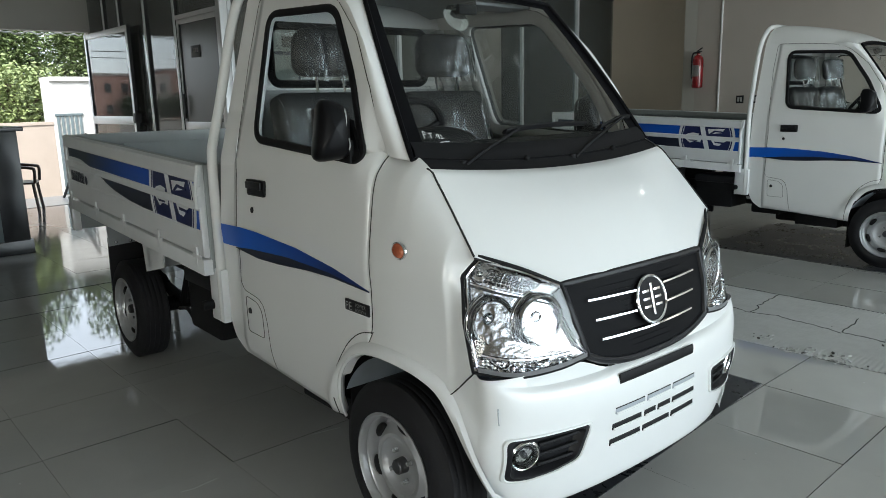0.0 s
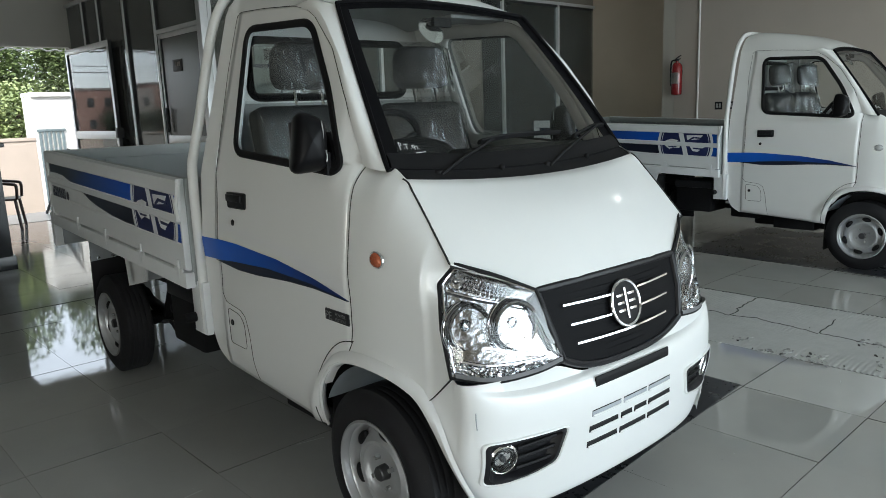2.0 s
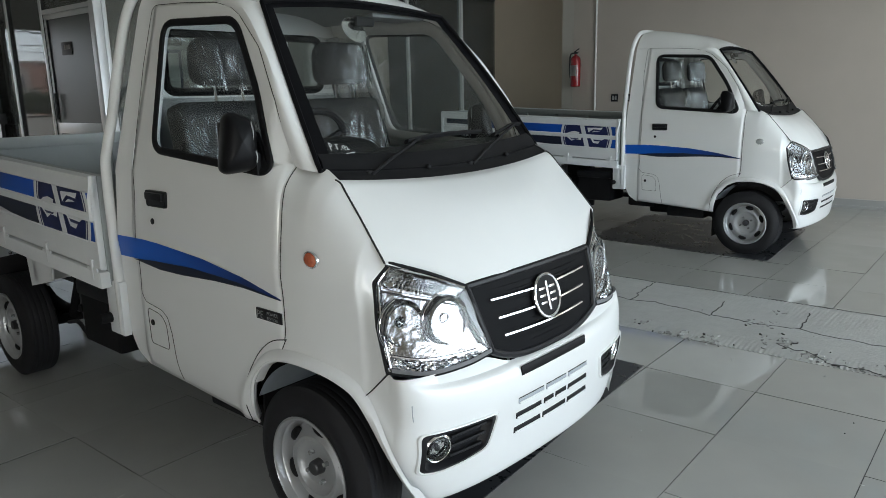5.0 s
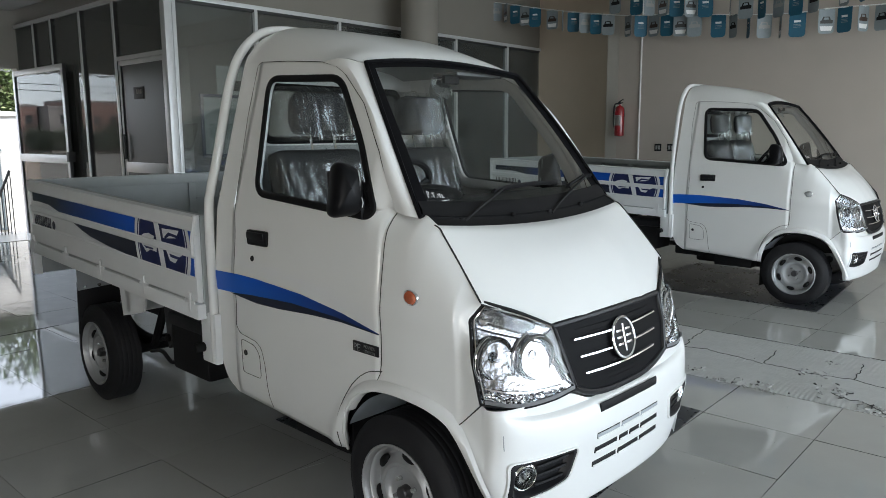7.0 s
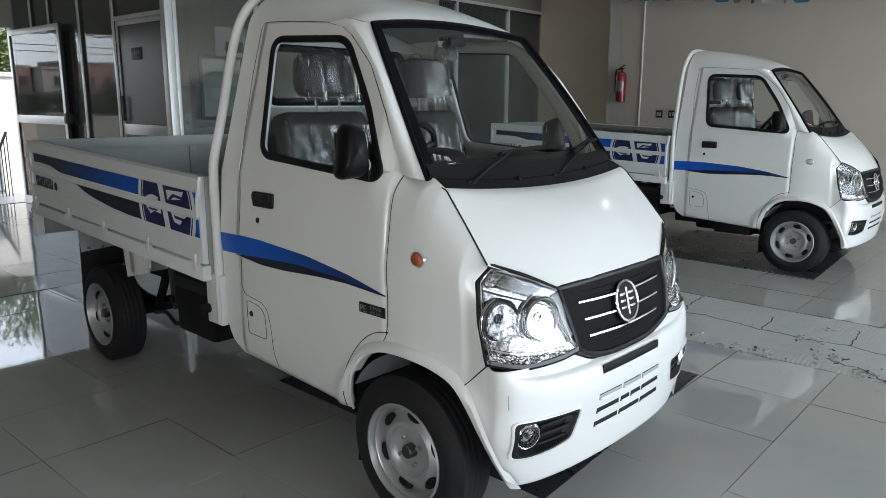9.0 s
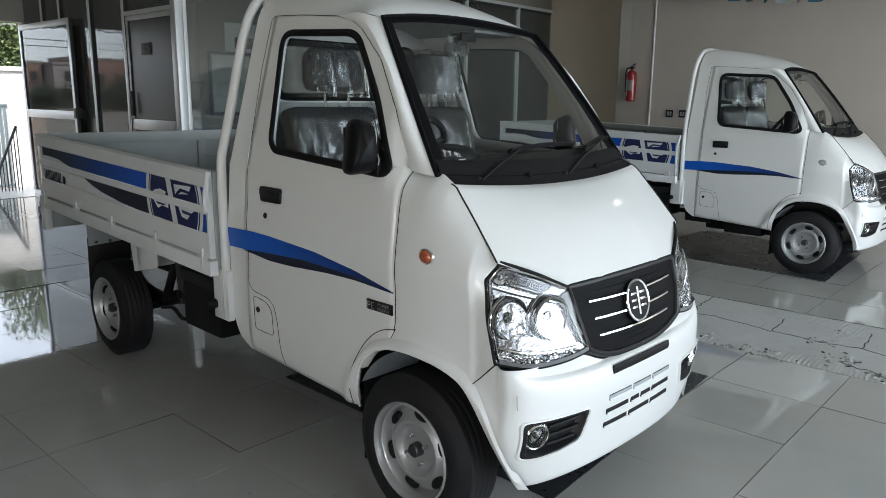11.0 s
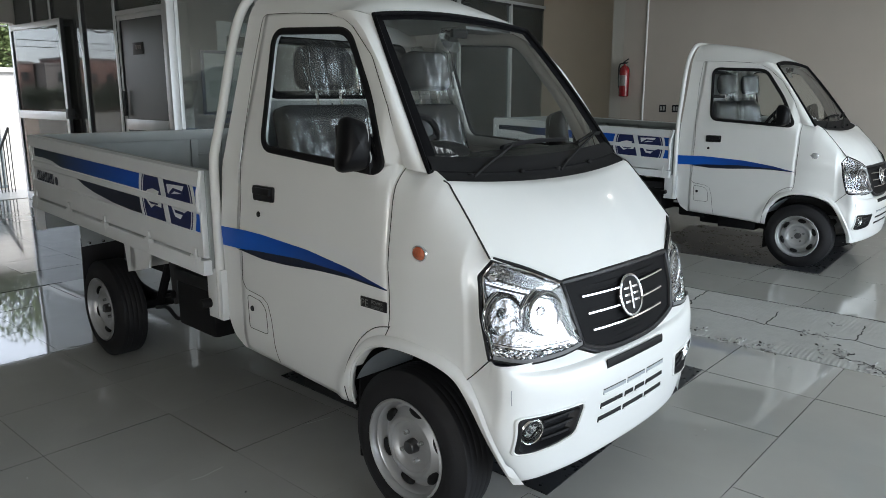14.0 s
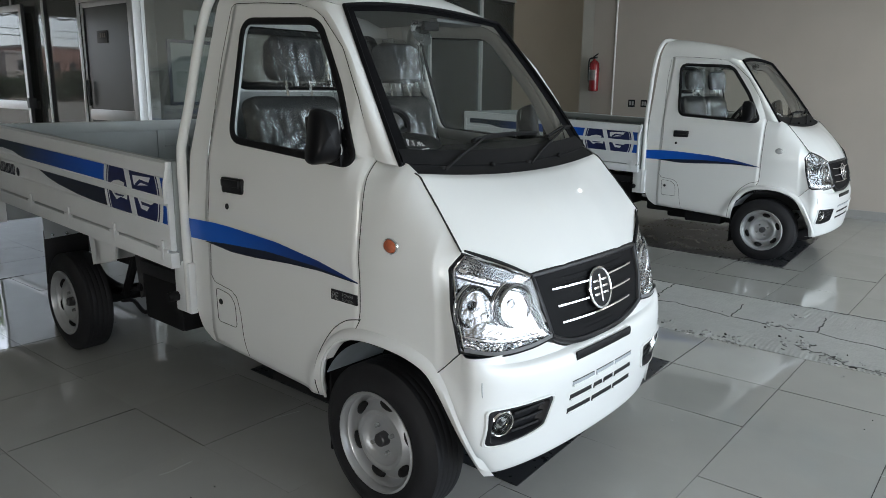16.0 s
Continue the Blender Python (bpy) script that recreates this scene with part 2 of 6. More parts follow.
def lathe(profile, n=32, axis="y", a0=0.0, a1=2 * math.pi):
    """Turns (radius, offset) pairs round an axis."""
    bm = bmesh.new()
    rings = []
    full = abs(a1 - a0 - 2 * math.pi) < 1e-6
    for k in range(n if full else n + 1):
        a = a0 + (a1 - a0) * k / n
        c, s = math.cos(a), math.sin(a)
        rings.append([bm.verts.new((r * c, o, r * s) if axis == "y" else ((r * c, r * s, o) if axis == "z" else (o, r * c, r * s))) for r, o in profile])
    for k in range(n):
        A, B = rings[k], rings[(k + 1) % len(rings)]
        for i in range(len(profile) - 1):
            try:
                bm.faces.new((A[i], B[i], B[i + 1], A[i + 1]))
            except ValueError:
                pass
    return bm


def plate(points, normal, thick):
    """A flat outline given a thickness along normal."""
    bm = bmesh.new()
    lo = [bm.verts.new(p) for p in points]
    hi = [bm.verts.new(Vector(p) + Vector(normal) * thick) for p in points]
    n = len(lo)
    bm.faces.new(lo[::-1])
    bm.faces.new(hi)
    for i in range(n):
        bm.faces.new((lo[i], lo[(i + 1) % n], hi[(i + 1) % n], hi[i]))
    return bm


def moved(bm, m):
    bmesh.ops.transform(bm, matrix=m, verts=bm.verts)
    return bm


def rounded(points, r, seg=5):
    """A closed outline in a plane with its corners rounded."""
    q = [Vector(p) for p in points]
    out = []
    n = len(q)
    for i in range(n):
        a, b, c = q[i - 1], q[i], q[(i + 1) % n]
        rr = min(r, (a - b).length * 0.45, (c - b).length * 0.45)
        p0, p1 = b + (a - b).normalized() * rr, b + (c - b).normalized() * rr
        for k in range(seg + 1):
            t = k / seg
            out.append((1 - t) ** 2 * p0 + 2 * t * (1 - t) * b + t ** 2 * p1)
    return out


# ---- the light truck, built once about its own middle plane: x ahead, z up, front axle at x = 0 ----
FENDER_TOP = [(-0.12, 1.256), (-0.06, 1.254), (0.0, 1.250), (0.055, 1.220), (0.155, 1.112), (0.256, 0.997), (0.270, 0.930), (0.300, 0.69)]
DOOR_TOP = [(-1.06, 1.825), (-0.86, 1.814), (-0.63, 1.794), (-0.53, 1.770), (-0.468, 1.738), (-0.328, 1.626), (-0.204, 1.460), (-0.12, 1.256)]
SILL = [(-1.19, 0.60), (-1.175, 0.52), (-1.14, 0.45), (-1.077, 0.403), (-0.8, 0.388), (-0.345, 0.356)]
ARCH = [(-0.345, 0.356), (-0.328, 0.43), (-0.288, 0.535), (-0.228, 0.606), (-0.155, 0.643), (-0.06, 0.657), (0.03, 0.653), (0.115, 0.634), (0.190, 0.594), (0.252, 0.508), (0.310, 0.385), (0.340, 0.262)]
RAKE = 0.036


def along(pts, x):
    return float(np.interp(x, [p[0] for p in pts], [p[1] for p in pts]))


def smooth01(a, b, x):
    t = min(1, max(0, (x - a) / (b - a)))
    return t * t * (3 - 2 * t)


def half_width(x, z):
    if z < 1.0:
        w = 0.675
    elif z < 1.2:
        w = 0.675 - (z - 1.0) * 0.08
    else:
        w = 0.659 - (z - 1.2) * 0.27
    w += 0.006 * math.exp(-((z - 0.93) / 0.06) ** 2)
    if z < 0.50:
        w -= 0.032 * ((0.50 - z) / 0.14) ** 2
    r = smooth01(-0.22, -0.05, x)
    if r > 0:
        d = max(0.0, along(FENDER_TOP, max(x, -0.12)) - z)
        w -= r * ((0.085 - 0.035 * smooth01(0.0, 0.28, x)) * math.exp(-d / 0.055)) * (1 - smooth01(0.255, 0.31, x))
        w -= 0.045 * smooth01(-0.06, 0.32, x)
    # flare round the wheel arch
    rr = math.hypot(x + 0.025, z - 0.27)
    if x < 0.36 and z < 0.72:
        w += 0.016 * math.exp(-((rr - 0.385) / 0.035) ** 2)
    return w


def skin(s, x, z, off=0.0):
    return (x, s * (half_width(x, z) + off), z)


def panel(s, xs, zl, zh, n):
    return grid([[skin(s, x, zl(x) + (zh(x) - zl(x)) * j / n) for j in range(n + 1)] for x in xs])


WINDOW = rounded([(-0.908, 0, 1.286), (-0.165, 0, 1.238), (-0.296, 0, 1.482), (-0.486, 0, 1.726), (-0.970, 0, 1.750)], 0.065, 8)
WX = [p.x for p in WINDOW]


def window_span(x):
    """The lowest and highest point of the side window's outline at x."""
    zs = []
    n = len(WINDOW)
    for i in range(n):
        a, b = WINDOW[i], WINDOW[(i + 1) % n]
        if (a.x - x) * (b.x - x) <= 0 and abs(a.x - b.x) > 1e-9:
            zs.append(a.z + (b.z - a.z) * (x - a.x) / (b.x - a.x))
    return (min(zs), max(zs)) if zs else None


def windshield(n=41, m=25):
    b = [(-0.020 + 0.045 * (1 - t * t), 0.576 * t, 1.242 - 0.030 * (1 - t * t)) for t in np.linspace(-1, 1, n)]
    t_ = [(-0.424 - 0.036 * (1 - t * t), 0.454 * t, 1.778 + 0.033 * (1 - t * t)) for t in np.linspace(-1, 1, n)]

    def edge(s):
        return [(-0.020 - 0.404 * v, s * (0.576 - 0.122 * v + 0.008 * math.sin(math.pi * v)), 1.242 + 0.536 * v + 0.014 * math.sin(math.pi * v)) for v in np.linspace(0, 1, m)]
    return coons(b, t_, edge(-1), edge(1))


def on_glass(y, v, off=0.004):
    """A point of the windscreen at width y and height v (0 to 1), off the glass."""
    t = y / (0.576 - 0.122 * v)
    c = 1 - t * t
    x0, z0, x1, z1 = -0.020 + 0.045 * c, 1.242 - 0.030 * c, -0.424 - 0.036 * c, 1.778 + 0.033 * c
    k = 0.014 * math.sin(math.pi * v)
    return (x0 + (x1 - x0) * v + 0.8 * off, y, z0 + (z1 - z0) * v + k + 0.6 * off)


def cells(P, keep):
    bm = bmesh.new()
    V = {}

    def vert(i, j):
        if (i, j) not in V:
            V[i, j] = bm.verts.new(P[i][j])
        return V[i, j]
    for i in range(len(P) - 1):
        for j in range(len(P[0]) - 1):
            if keep(i, j):
                bm.faces.new((vert(i, j), vert(i + 1, j), vert(i + 1, j + 1), vert(i, j + 1)))
    return bm


def wheel(parent, x, s, y_out, dual=False):
    """A steel wheel with its tyre, hub and nuts; y_out is the outer side wall."""
    w = new("wheel")
    w.parent = parent
    w.matrix_basis = pose(x, s * y_out, 0.280) @ Matrix.Diagonal((1.03, 1, 1.03, 1))
    o = -s  # towards the middle of the truck
    prof = [(0.165, 0.150), (0.178, 0.158), (0.215, 0.163), (0.245, 0.160), (0.262, 0.148)]
    outer = [(0.172, 0.004), (0.185, -0.004), (0.215, -0.006), (0.240, 0.002), (0.256, 0.014)]
    tread = []
    for k in range(5):
        y = 0.020 + k * 0.026
        tread += [(0.270, y), (0.272, y + 0.004), (0.272, y + 0.019), (0.2695, y + 0.021), (0.2695, y + 0.025)]
    full = outer + tread + prof[::-1]
    part("tyre", moved(lathe([(r, o * a) for r, a in full], 56), pose(0, 0, 0)), RUBBER, w, "black rubber tyre")
    rim = [(0.176, 0.004), (0.179, -0.004), (0.172, -0.008), (0.167, -0.002), (0.163, 0.020), (0.158, 0.024), (0.154, 0.040), (0.147, 0.056), (0.137, 0.052), (0.122, 0.034), (0.105, 0.024), (0.092, 0.026), (0.082, 0.042), (0.070, 0.048), (0.030, 0.048), (0.0001, 0.048)]
    part("rim", lathe([(r, o * a) for r, a in rim[:9]], 56), RIMLIP, w, "bright silver wheel rim")
    part("disc", lathe([(r, o * a) for r, a in rim[8:]], 56), STEEL, w, "dull steel wheel disc with slots")
    for k in range(6):
        a = 2 * math.pi * k / 6 + 0.35
        b = bmesh.new()
        bmesh.ops.create_uvsphere(b, u_segments=12, v_segments=6, radius=1)
        moved(b, pose(0.131 * math.cos(a), o * 0.038, 0.131 * math.sin(a), 0, -math.degrees(a), 0) @ Matrix.Diagonal((0.018, 0.014, 0.034, 1)))
        part("vent_slot", b, MATT, w)
    hub = lathe([(0.0001, -0.004), (0.020, -0.004), (0.024, 0.0), (0.026, 0.03)], 20)
    if s > 0:
        moved(hub, Matrix.Diagonal((1, -1, 1, 1)))
    part("hub_cap", moved(hub, pose(0, o * 0.020, 0)), HUBDARK, w)
    for k in range(4):
        a = math.pi / 2 * k + 0.5
        b = bmesh.new()
        bmesh.ops.create_cone(b, cap_ends=True, segments=6, radius1=0.009, radius2=0.008, depth=0.016)
        part("wheel_nut", moved(b, pose(0.05 * math.cos(a), o * 0.034, 0.05 * math.sin(a), 90, 0, 0)), SILVER, w)
    return w


def outline_seam(name, pts, parent, r=0.0017, material=SEAM):
    return part(name, tube(pts, r, 6), material, parent)


def build_truck():
    truck = thing("light_truck", Matrix(), "white light truck with dropside bed and blue stripes on tiled floor", "truck", "trucks in the showroom")
    cab = new("cab")
    cab.parent = truck

    # -- skin of the cab --
    for s in (-1, 1):
        xs = np.linspace(-1.19, -1.06, 10)
        part("rear_corner_panel", panel(s, xs, lambda x: along(SILL, x), lambda x: 1.825, 60), PAINT, cab)
        # door: rows below and above the window
        xs = sorted(set([-1.06, -1.03, -1.0, *np.linspace(min(WX), min(WX) + 0.1, 22), *np.linspace(min(WX) + 0.11, max(WX) - 0.06, 46), *np.linspace(max(WX) - 0.058, max(WX), 16), -0.15, -0.12]))
        sill = sorted(SILL + [p for p in ARCH if p[0] > -0.345 and p[0] < 0])
        rows = []
        for x in xs:
            sp = window_span(min(max(x, min(WX) + 1e-5), max(WX) - 1e-5))
            lo, hi = sp
            if x < min(WX) or x > max(WX):
                lo = hi = (lo + hi) / 2
            zb, zt = along(sill, x), along(DOOR_TOP, x)
            zs = [zb + (lo - zb) * j / 44 for j in range(45)] + [hi + (zt - hi) * j / 10 for j in range(11)]
            rows.append([skin(s, x, z) for z in zs])
        door = part("door", cells(rows, lambda i, j: j != 44), PAINT, truck, "white cab door with black window rubber")
        so = door.modifiers.new("thick", "SOLIDIFY")
        so.thickness, so.offset = 0.02, -1.0
        wpts = [skin(s, p.x, p.z, 0.002) for p in WINDOW]
        part("window_rubber", tube(wpts, 0.0145, 8, True, 0.5, (0, s, 0.25)), MATT, door)
        gb = bmesh.new()
        gb.faces.new([gb.verts.new(skin(s, p.x, p.z, -0.010)) for p in WINDOW])
        part("window_glass", gb, AUTOGLASS, door, smooth=False).visible_shadow = False
        # quarter post of the sliding vent
        part("window_post", box(-0.236, -0.214, s * 0.655 - 0.008, s * 0.655 + 0.008, 1.23, 1.30, 0.002), MATT, door)
        vent = rounded([(-0.178, 0, 1.245), (-0.27, 0, 1.25), (-0.27, 0, 1.37)], 0.02, 4)
        part("mirror_base", plate([skin(s, p.x, p.z, -0.004) for p in vent], (0, s, 0.2), 0.014), MATT, door)
        hb = joined(box(-0.930, -0.788, s * 0.670 - 0.006, s * 0.670 + 0.006, 1.076, 1.137, 0.012, 4), box(-0.920, -0.798, s * 0.681 - 0.007, s * 0.681 + 0.007, 1.102, 1.131, 0.006))
        part("door_handle", hb, BLACK, door, "black plastic door handle")
        part("lock", moved(lathe([(0.0001, 0.004), (0.011, 0.004), (0.013, 0.0), (0.013, -0.004)], 16), pose(-0.900, s * 0.673, 1.018) @ Matrix.Diagonal((1, s, 1, 1))), BLACK, door)
        seam = [(-0.114, 1.255), (-0.106, 1.10), (-0.108, 0.90), (-0.110, 0.745), (-0.118, 0.712)]
        outline_seam("front_shut_line", [skin(s, x, z, 0.0005) for x, z in poly(seam, 40)], door)
        back = [(-0.468, 1.740), (-0.53, 1.772), (-0.63, 1.796), (-0.86, 1.815), (-1.055, 1.824), (-1.078, 1.808), (-1.082, 1.6), (-1.060, 1.35), (-1.036, 1.12), (-1.040, 0.80), (-1.048, 0.715), (-1.02, 0.682), (-0.90, 0.668), (-0.86, 0.645), (-0.838, 0.58), (-0.812, 0.40)]
        outline_seam("rear_shut_line", [skin(s, x, z, 0.0003) for x, z in poly(back, 120)], door, 0.0012)
        outline_seam("pillar_shut_line", [skin(s, x, z, 0.0005) for x, z in poly([(-0.468, 1.740), (-0.328, 1.628), (-0.204, 1.462), (-0.114, 1.258)], 40)], door)
        flare = [skin(s, x, z, 0.0005) for x, z in spline([(-0.372, 0.360), (-0.354, 0.45), (-0.320, 0.555), (-0.264, 0.640), (-0.19, 0.695), (-0.108, 0.718)], 40)]
        outline_seam("pillar_foot_line", [skin(s, x, z, 0.001) for x, z in poly([(-0.113, 1.257), (-0.06, 1.2545), (-0.022, 1.2525)], 8)], cab)
        outline_seam("flare_line", flare, door)
        outline_seam("flare_tail", [skin(s, x, z, 0.0005) for x, z in [(-0.112, 0.716), (-0.130, 0.68), (-0.128, 0.658)]], door, 0.0015)
        # fuel flap
        flap = rounded([(-1.014, 0, 0.660), (-0.910, 0, 0.648), (-0.876, 0, 0.615), (-0.868, 0, 0.512), (-1.008, 0, 0.514)], 0.02, 4)
        outline_seam("fuel_flap_line", [skin(s, p.x, p.z, 0.0005) for p in flap + flap[:1]], cab, 0.0013)
        if s < 0:
            part("fuel_flap_lock", moved(lathe([(0.0001, -0.004), (0.011, -0.004), (0.013, 0.0)], 14), pose(-0.980, s * 0.676, 0.604)), BLACK, cab)
        # front wing
        xs = np.linspace(-0.12, 0.19, 36)
        arch = sorted([p for p in ARCH if -0.17 < p[0] < 0.17] + [(0.200, 0.588), (0.300, 0.689)])
        nose = coons([skin(s, x, z) for x, z in poly([(0.19, along(arch, 0.19)), (0.20, 0.588), (0.300, 0.689)], 21)], [skin(s, x, along(FENDER_TOP, x)) for x in np.linspace(0.19, 0.256, 21)],
                     [skin(s, 0.19, along(arch, 0.19) + (along(FENDER_TOP, 0.19) - along(arch, 0.19)) * j / 34) for j in range(35)], flip(poly([(0.298, 0.632, 0.692), (0.258, 0.628, 0.82), (0.226, 0.610, 0.944), (0.256, 0.572, 0.999)], 35), s))
        part("front_wing", joined(panel(s, xs, lambda x: along(arch, x), lambda x: along(FENDER_TOP, x), 34), grid(nose)), PAINT, cab, "white front wing panel")
        # windscreen pillar between door and glass
        low = [skin(s, x, z) for x, z in poly([(-0.63, 1.794), (-0.53, 1.770), (-0.468, 1.738), (-0.328, 1.626), (-0.204, 1.460), (-0.12, 1.256)], 33)]
        W = windshield(41, 33)
        edge = W[0 if s < 0 else -1][::-1]
        ends0 = poly([low[0], (-0.505, s * 0.487, 1.802), edge[0]], 7)
        ends1 = poly([low[-1], edge[-1]], 7)
        P = coons(low, edge, ends0, ends1)
        u = np.linspace(0, 1, 33)[:, None]
        v = np.linspace(0, 1, 7)[None, :]
        bulge = 0.014 * np.sin(np.pi * v) * np.ones_like(u)
        P[..., 1] += s * bulge
        P[..., 0] += bulge * 0.4
        part("windscreen_pillar", grid(P), PAINT, cab)
        # side lamp
        sl = lathe([(0.0001, 0.014), (0.014, 0.013), (0.022, 0.009), (0.025, 0.003), (0.027, 0.0)], 24)
        part("side_lamp", moved(sl, pose(0.031, s * half_width(0.031, 0.995), 0.995) @ Matrix.Diagonal((1.15, s, 0.9, 1))), AMBER, cab, "amber side indicator")
        part("side_lamp_ring", moved(lathe([(0.026, 0.006), (0.029, 0.004), (0.030, -0.001)], 24), pose(0.031, s * half_width(0.031, 0.995), 0.995) @ Matrix.Diagonal((1.15, s, 0.9, 1))), CHROME, cab)
        # wheel house
        liner = [[((0.40 - 0.0) * math.cos(a) - 0.02, s * y, 0.27 + 0.375 * math.sin(a)) for y in np.linspace(0.30, 0.648, 8)] for a in np.linspace(0.55, 2.62, 24)]
        liner = [[(max(-0.362, min(0.272, p[0] * 0.9)), p[1], p[2]) for p in row] for row in liner]
        part("wheel_house", grid(liner), LINERGREY, cab, "blue grey inner wheel house")
        part("mud_flap", box(-0.352, -0.340, s * 0.50 - 0.12, s * 0.50 + 0.12, 0.13, 0.52, 0.004), MATT, cab, "black rubber mud flap")
        # body stripe: tapered blue over navy
        def stripe(name, top, bot, m, off):
            xs2 = np.linspace(top[0][0], top[-1][0], 50)
            part(name, grid([[skin(s, x, along(bot, x) + (along(top, x) - along(bot, x)) * j / 4, off) for j in range(5)] for x in xs2]), m, truck)
        stripe("blue_stripe", [(-1.188, 0.936), (-1.0, 0.941), (-0.87, 0.939), (-0.56, 0.921), (-0.32, 0.889), (-0.118, 0.8465)],
               [(-1.188, 0.852), (-1.0, 0.856), (-0.92, 0.861), (-0.63, 0.874), (-0.36, 0.866), (-0.118, 0.8445)], STRIPEINK, 0.0016)
        stripe("navy_stripe", [(-1.075, 0.852), (-0.92, 0.864), (-0.63, 0.876), (-0.36, 0.868), (-0.118, 0.845)],
               [(-1.075, 0.851), (-0.876, 0.834), (-0.714, 0.837), (-0.492, 0.850), (-0.324, 0.853), (-0.118, 0.8425)], NAVY, 0.0026)
        # model plate low on the door
        plate_ = part("door_plate", box(-0.258, -0.122, s * 0.677 - 0.003, s * 0.677 + 0.004, 0.763, 0.801, 0.003), BLACK, truck, "small black plate with silver letters")
        for txt, x0, z0, size in (("PE", -0.252, 0.768, 0.038), ("POWER", -0.196, 0.784, 0.017), ("EDITION", -0.196, 0.768, 0.015)):
            if s > 0:
                x0 = -0.128 if txt == "PE" else -0.184
            cu = bpy.data.curves.new("letters", "FONT")
            cu.body, cu.size, cu.extrude = txt, size, 0.0006
            tmp = bpy.data.objects.new("tmp", cu)
            me = bpy.data.meshes.new_from_object(tmp)
            bpy.data.objects.remove(tmp)
            me.name = "letters"
            me.materials.append(SILVER)
            ob = new("letters", me)
            ob.parent = plate_
            ob.matrix_basis = pose(x0, s * 0.6815, z0, 90, 0, 0 if s < 0 else 180)

    # -- roof --
    rows = []
    epath = spline([(-0.424, 0.454, 1.778), (-0.505, 0.487, 1.801), (-0.63, 0.498, 1.796), (-0.80, half_width(-1, 1.812), 1.812), (-1.0, half_width(-1, 1.823), 1.823), (-1.19, half_width(-1, 1.825), 1.825)], 36)
    cpath = spline([(-0.460, 0, 1.811), (-0.515, 0, 1.852), (-0.61, 0, 1.896), (-0.78, 0, 1.945), (-1.0, 0, 1.982), (-1.16, 0, 1.998), (-1.19, 0, 1.986)], 36)
    for k, (e, c) in enumerate(zip(epath, cpath)):
        row = []
        for t in np.linspace(-1, 1, 49):
            q = math.sin(t * math.pi / 2)
            row.append((c[0] + (e[0] - c[0]) * q * q, e[1] * q, e[2] + (c[2] - e[2]) * (1 - abs(q) ** (3.2 + 2.6 * smooth01(8, 34, k)))))
        rows.append(row)
    part("roof", grid(rows), PAINT, cab, "white pressed steel roof")

    # -- back wall with its window --
    zs = [0.60, 0.9, 1.2, 1.495, 1.55, 1.64, 1.735, 1.77, 1.825, 1.86, 1.89, 1.92]
    rows = []
    for z in zs:
        w = half_width(-1.1, z) if z <= 1.825 else 0.485 * (1 - ((z - 1.825) / 0.16) ** 2.2 * 0.6)
        rows.append([(-1.188, y, z) for y in (-w, -0.41, -0.2, 0, 0.2, 0.41, w)])
    part("back_wall", cells(rows, lambda i, j: not (3 <= i < 6 and 1 <= j < 5)), PAINT, cab)
    frame_pts = rounded([(-1.186, -0.41, 1.495), (-1.186, 0.41, 1.495), (-1.186, 0.41, 1.735), (-1.186, -0.41, 1.735)], 0.05, 6)
    part("back_window_rubber", tube(frame_pts, 0.018, 8, True), MATT, cab)
    gb = bmesh.new()
    gb.faces.new([gb.verts.new(p) for p in frame_pts])
    part("back_window", gb, AUTOGLASS, cab, smooth=False).visible_shadow = False

    # -- windscreen --
    W = windshield(41, 25)
    ring = lambda i, j: i < 2 or i > 37 or j < 2 or j > 22
    screen = part("windscreen", cells(W, lambda i, j: not ring(i, j)), AUTOGLASS, truck, "clear laminated windscreen")
    screen.visible_shadow = False
    part("screen_border", cells(W, ring), BORDER, screen, "black glass border")
    edge_pts = [tuple(p) for p in list(W[:, 0]) + list(W[-1, 1:]) + list(W[::-1, -1][1:]) + list(W[0, ::-1][1:-1])]
    part("screen_rubber", tube([(p[0] + 0.003, p[1], p[2] + 0.004) for p in edge_pts], 0.008, 8, True), BORDER, screen)
    cowl = []
    for y in np.linspace(-0.566, 0.566, 31):
        g0, g1 = on_glass(y * 0.985, 0.088, 0.006), on_glass(y, 0.0, 0.010)
        cowl.append([g0, tuple((a + b) / 2 + c for a, b, c in zip(g0, g1, (0.006, 0, 0.002))), g1, (g1[0] + 0.034, y * 0.998, g1[2] - 0.016), (g1[0] + 0.060, y * 0.996, g1[2] - 0.036)])
    part("cowl", grid(cowl), COWL, screen, "dark grey plastic cowl")
    for y in (-0.153, 0.304):
        bolt = bmesh.new()
        bmesh.ops.create_uvsphere(bolt, u_segments=10, v_segments=6, radius=0.010)
        q = on_glass(y, 0.015, 0.016)
        part("cowl_clip", moved(bolt, pose(q[0] + 0.012, q[1], q[2] - 0.008)), MATT, screen)
    for arm, blade in (([(-0.41, -0.03), (-0.30, 0.045), (-0.20, 0.10), (-0.122, 0.142)], [(-0.185, 0.132), (-0.08, 0.150), (0.07, 0.158), (0.235, 0.150)]),
                       ([(0.075, -0.02), (0.18, 0.035), (0.30, 0.085), (0.475, 0.150)], [(0.30, 0.118), (0.40, 0.142), (0.46, 0.156), (0.525, 0.150)])):
        wp = part("wiper", tube(spline([on_glass(y, v, 0.022) for y, v in arm], 14), 0.0055, 6), MATT, truck, "black windscreen wiper")
        part("blade", tube(spline([on_glass(y, v, 0.014) for y, v in blade], 16), 0.0075, 6, False, 1.5, (0.8, 0, 0.6)), MATT, wp)
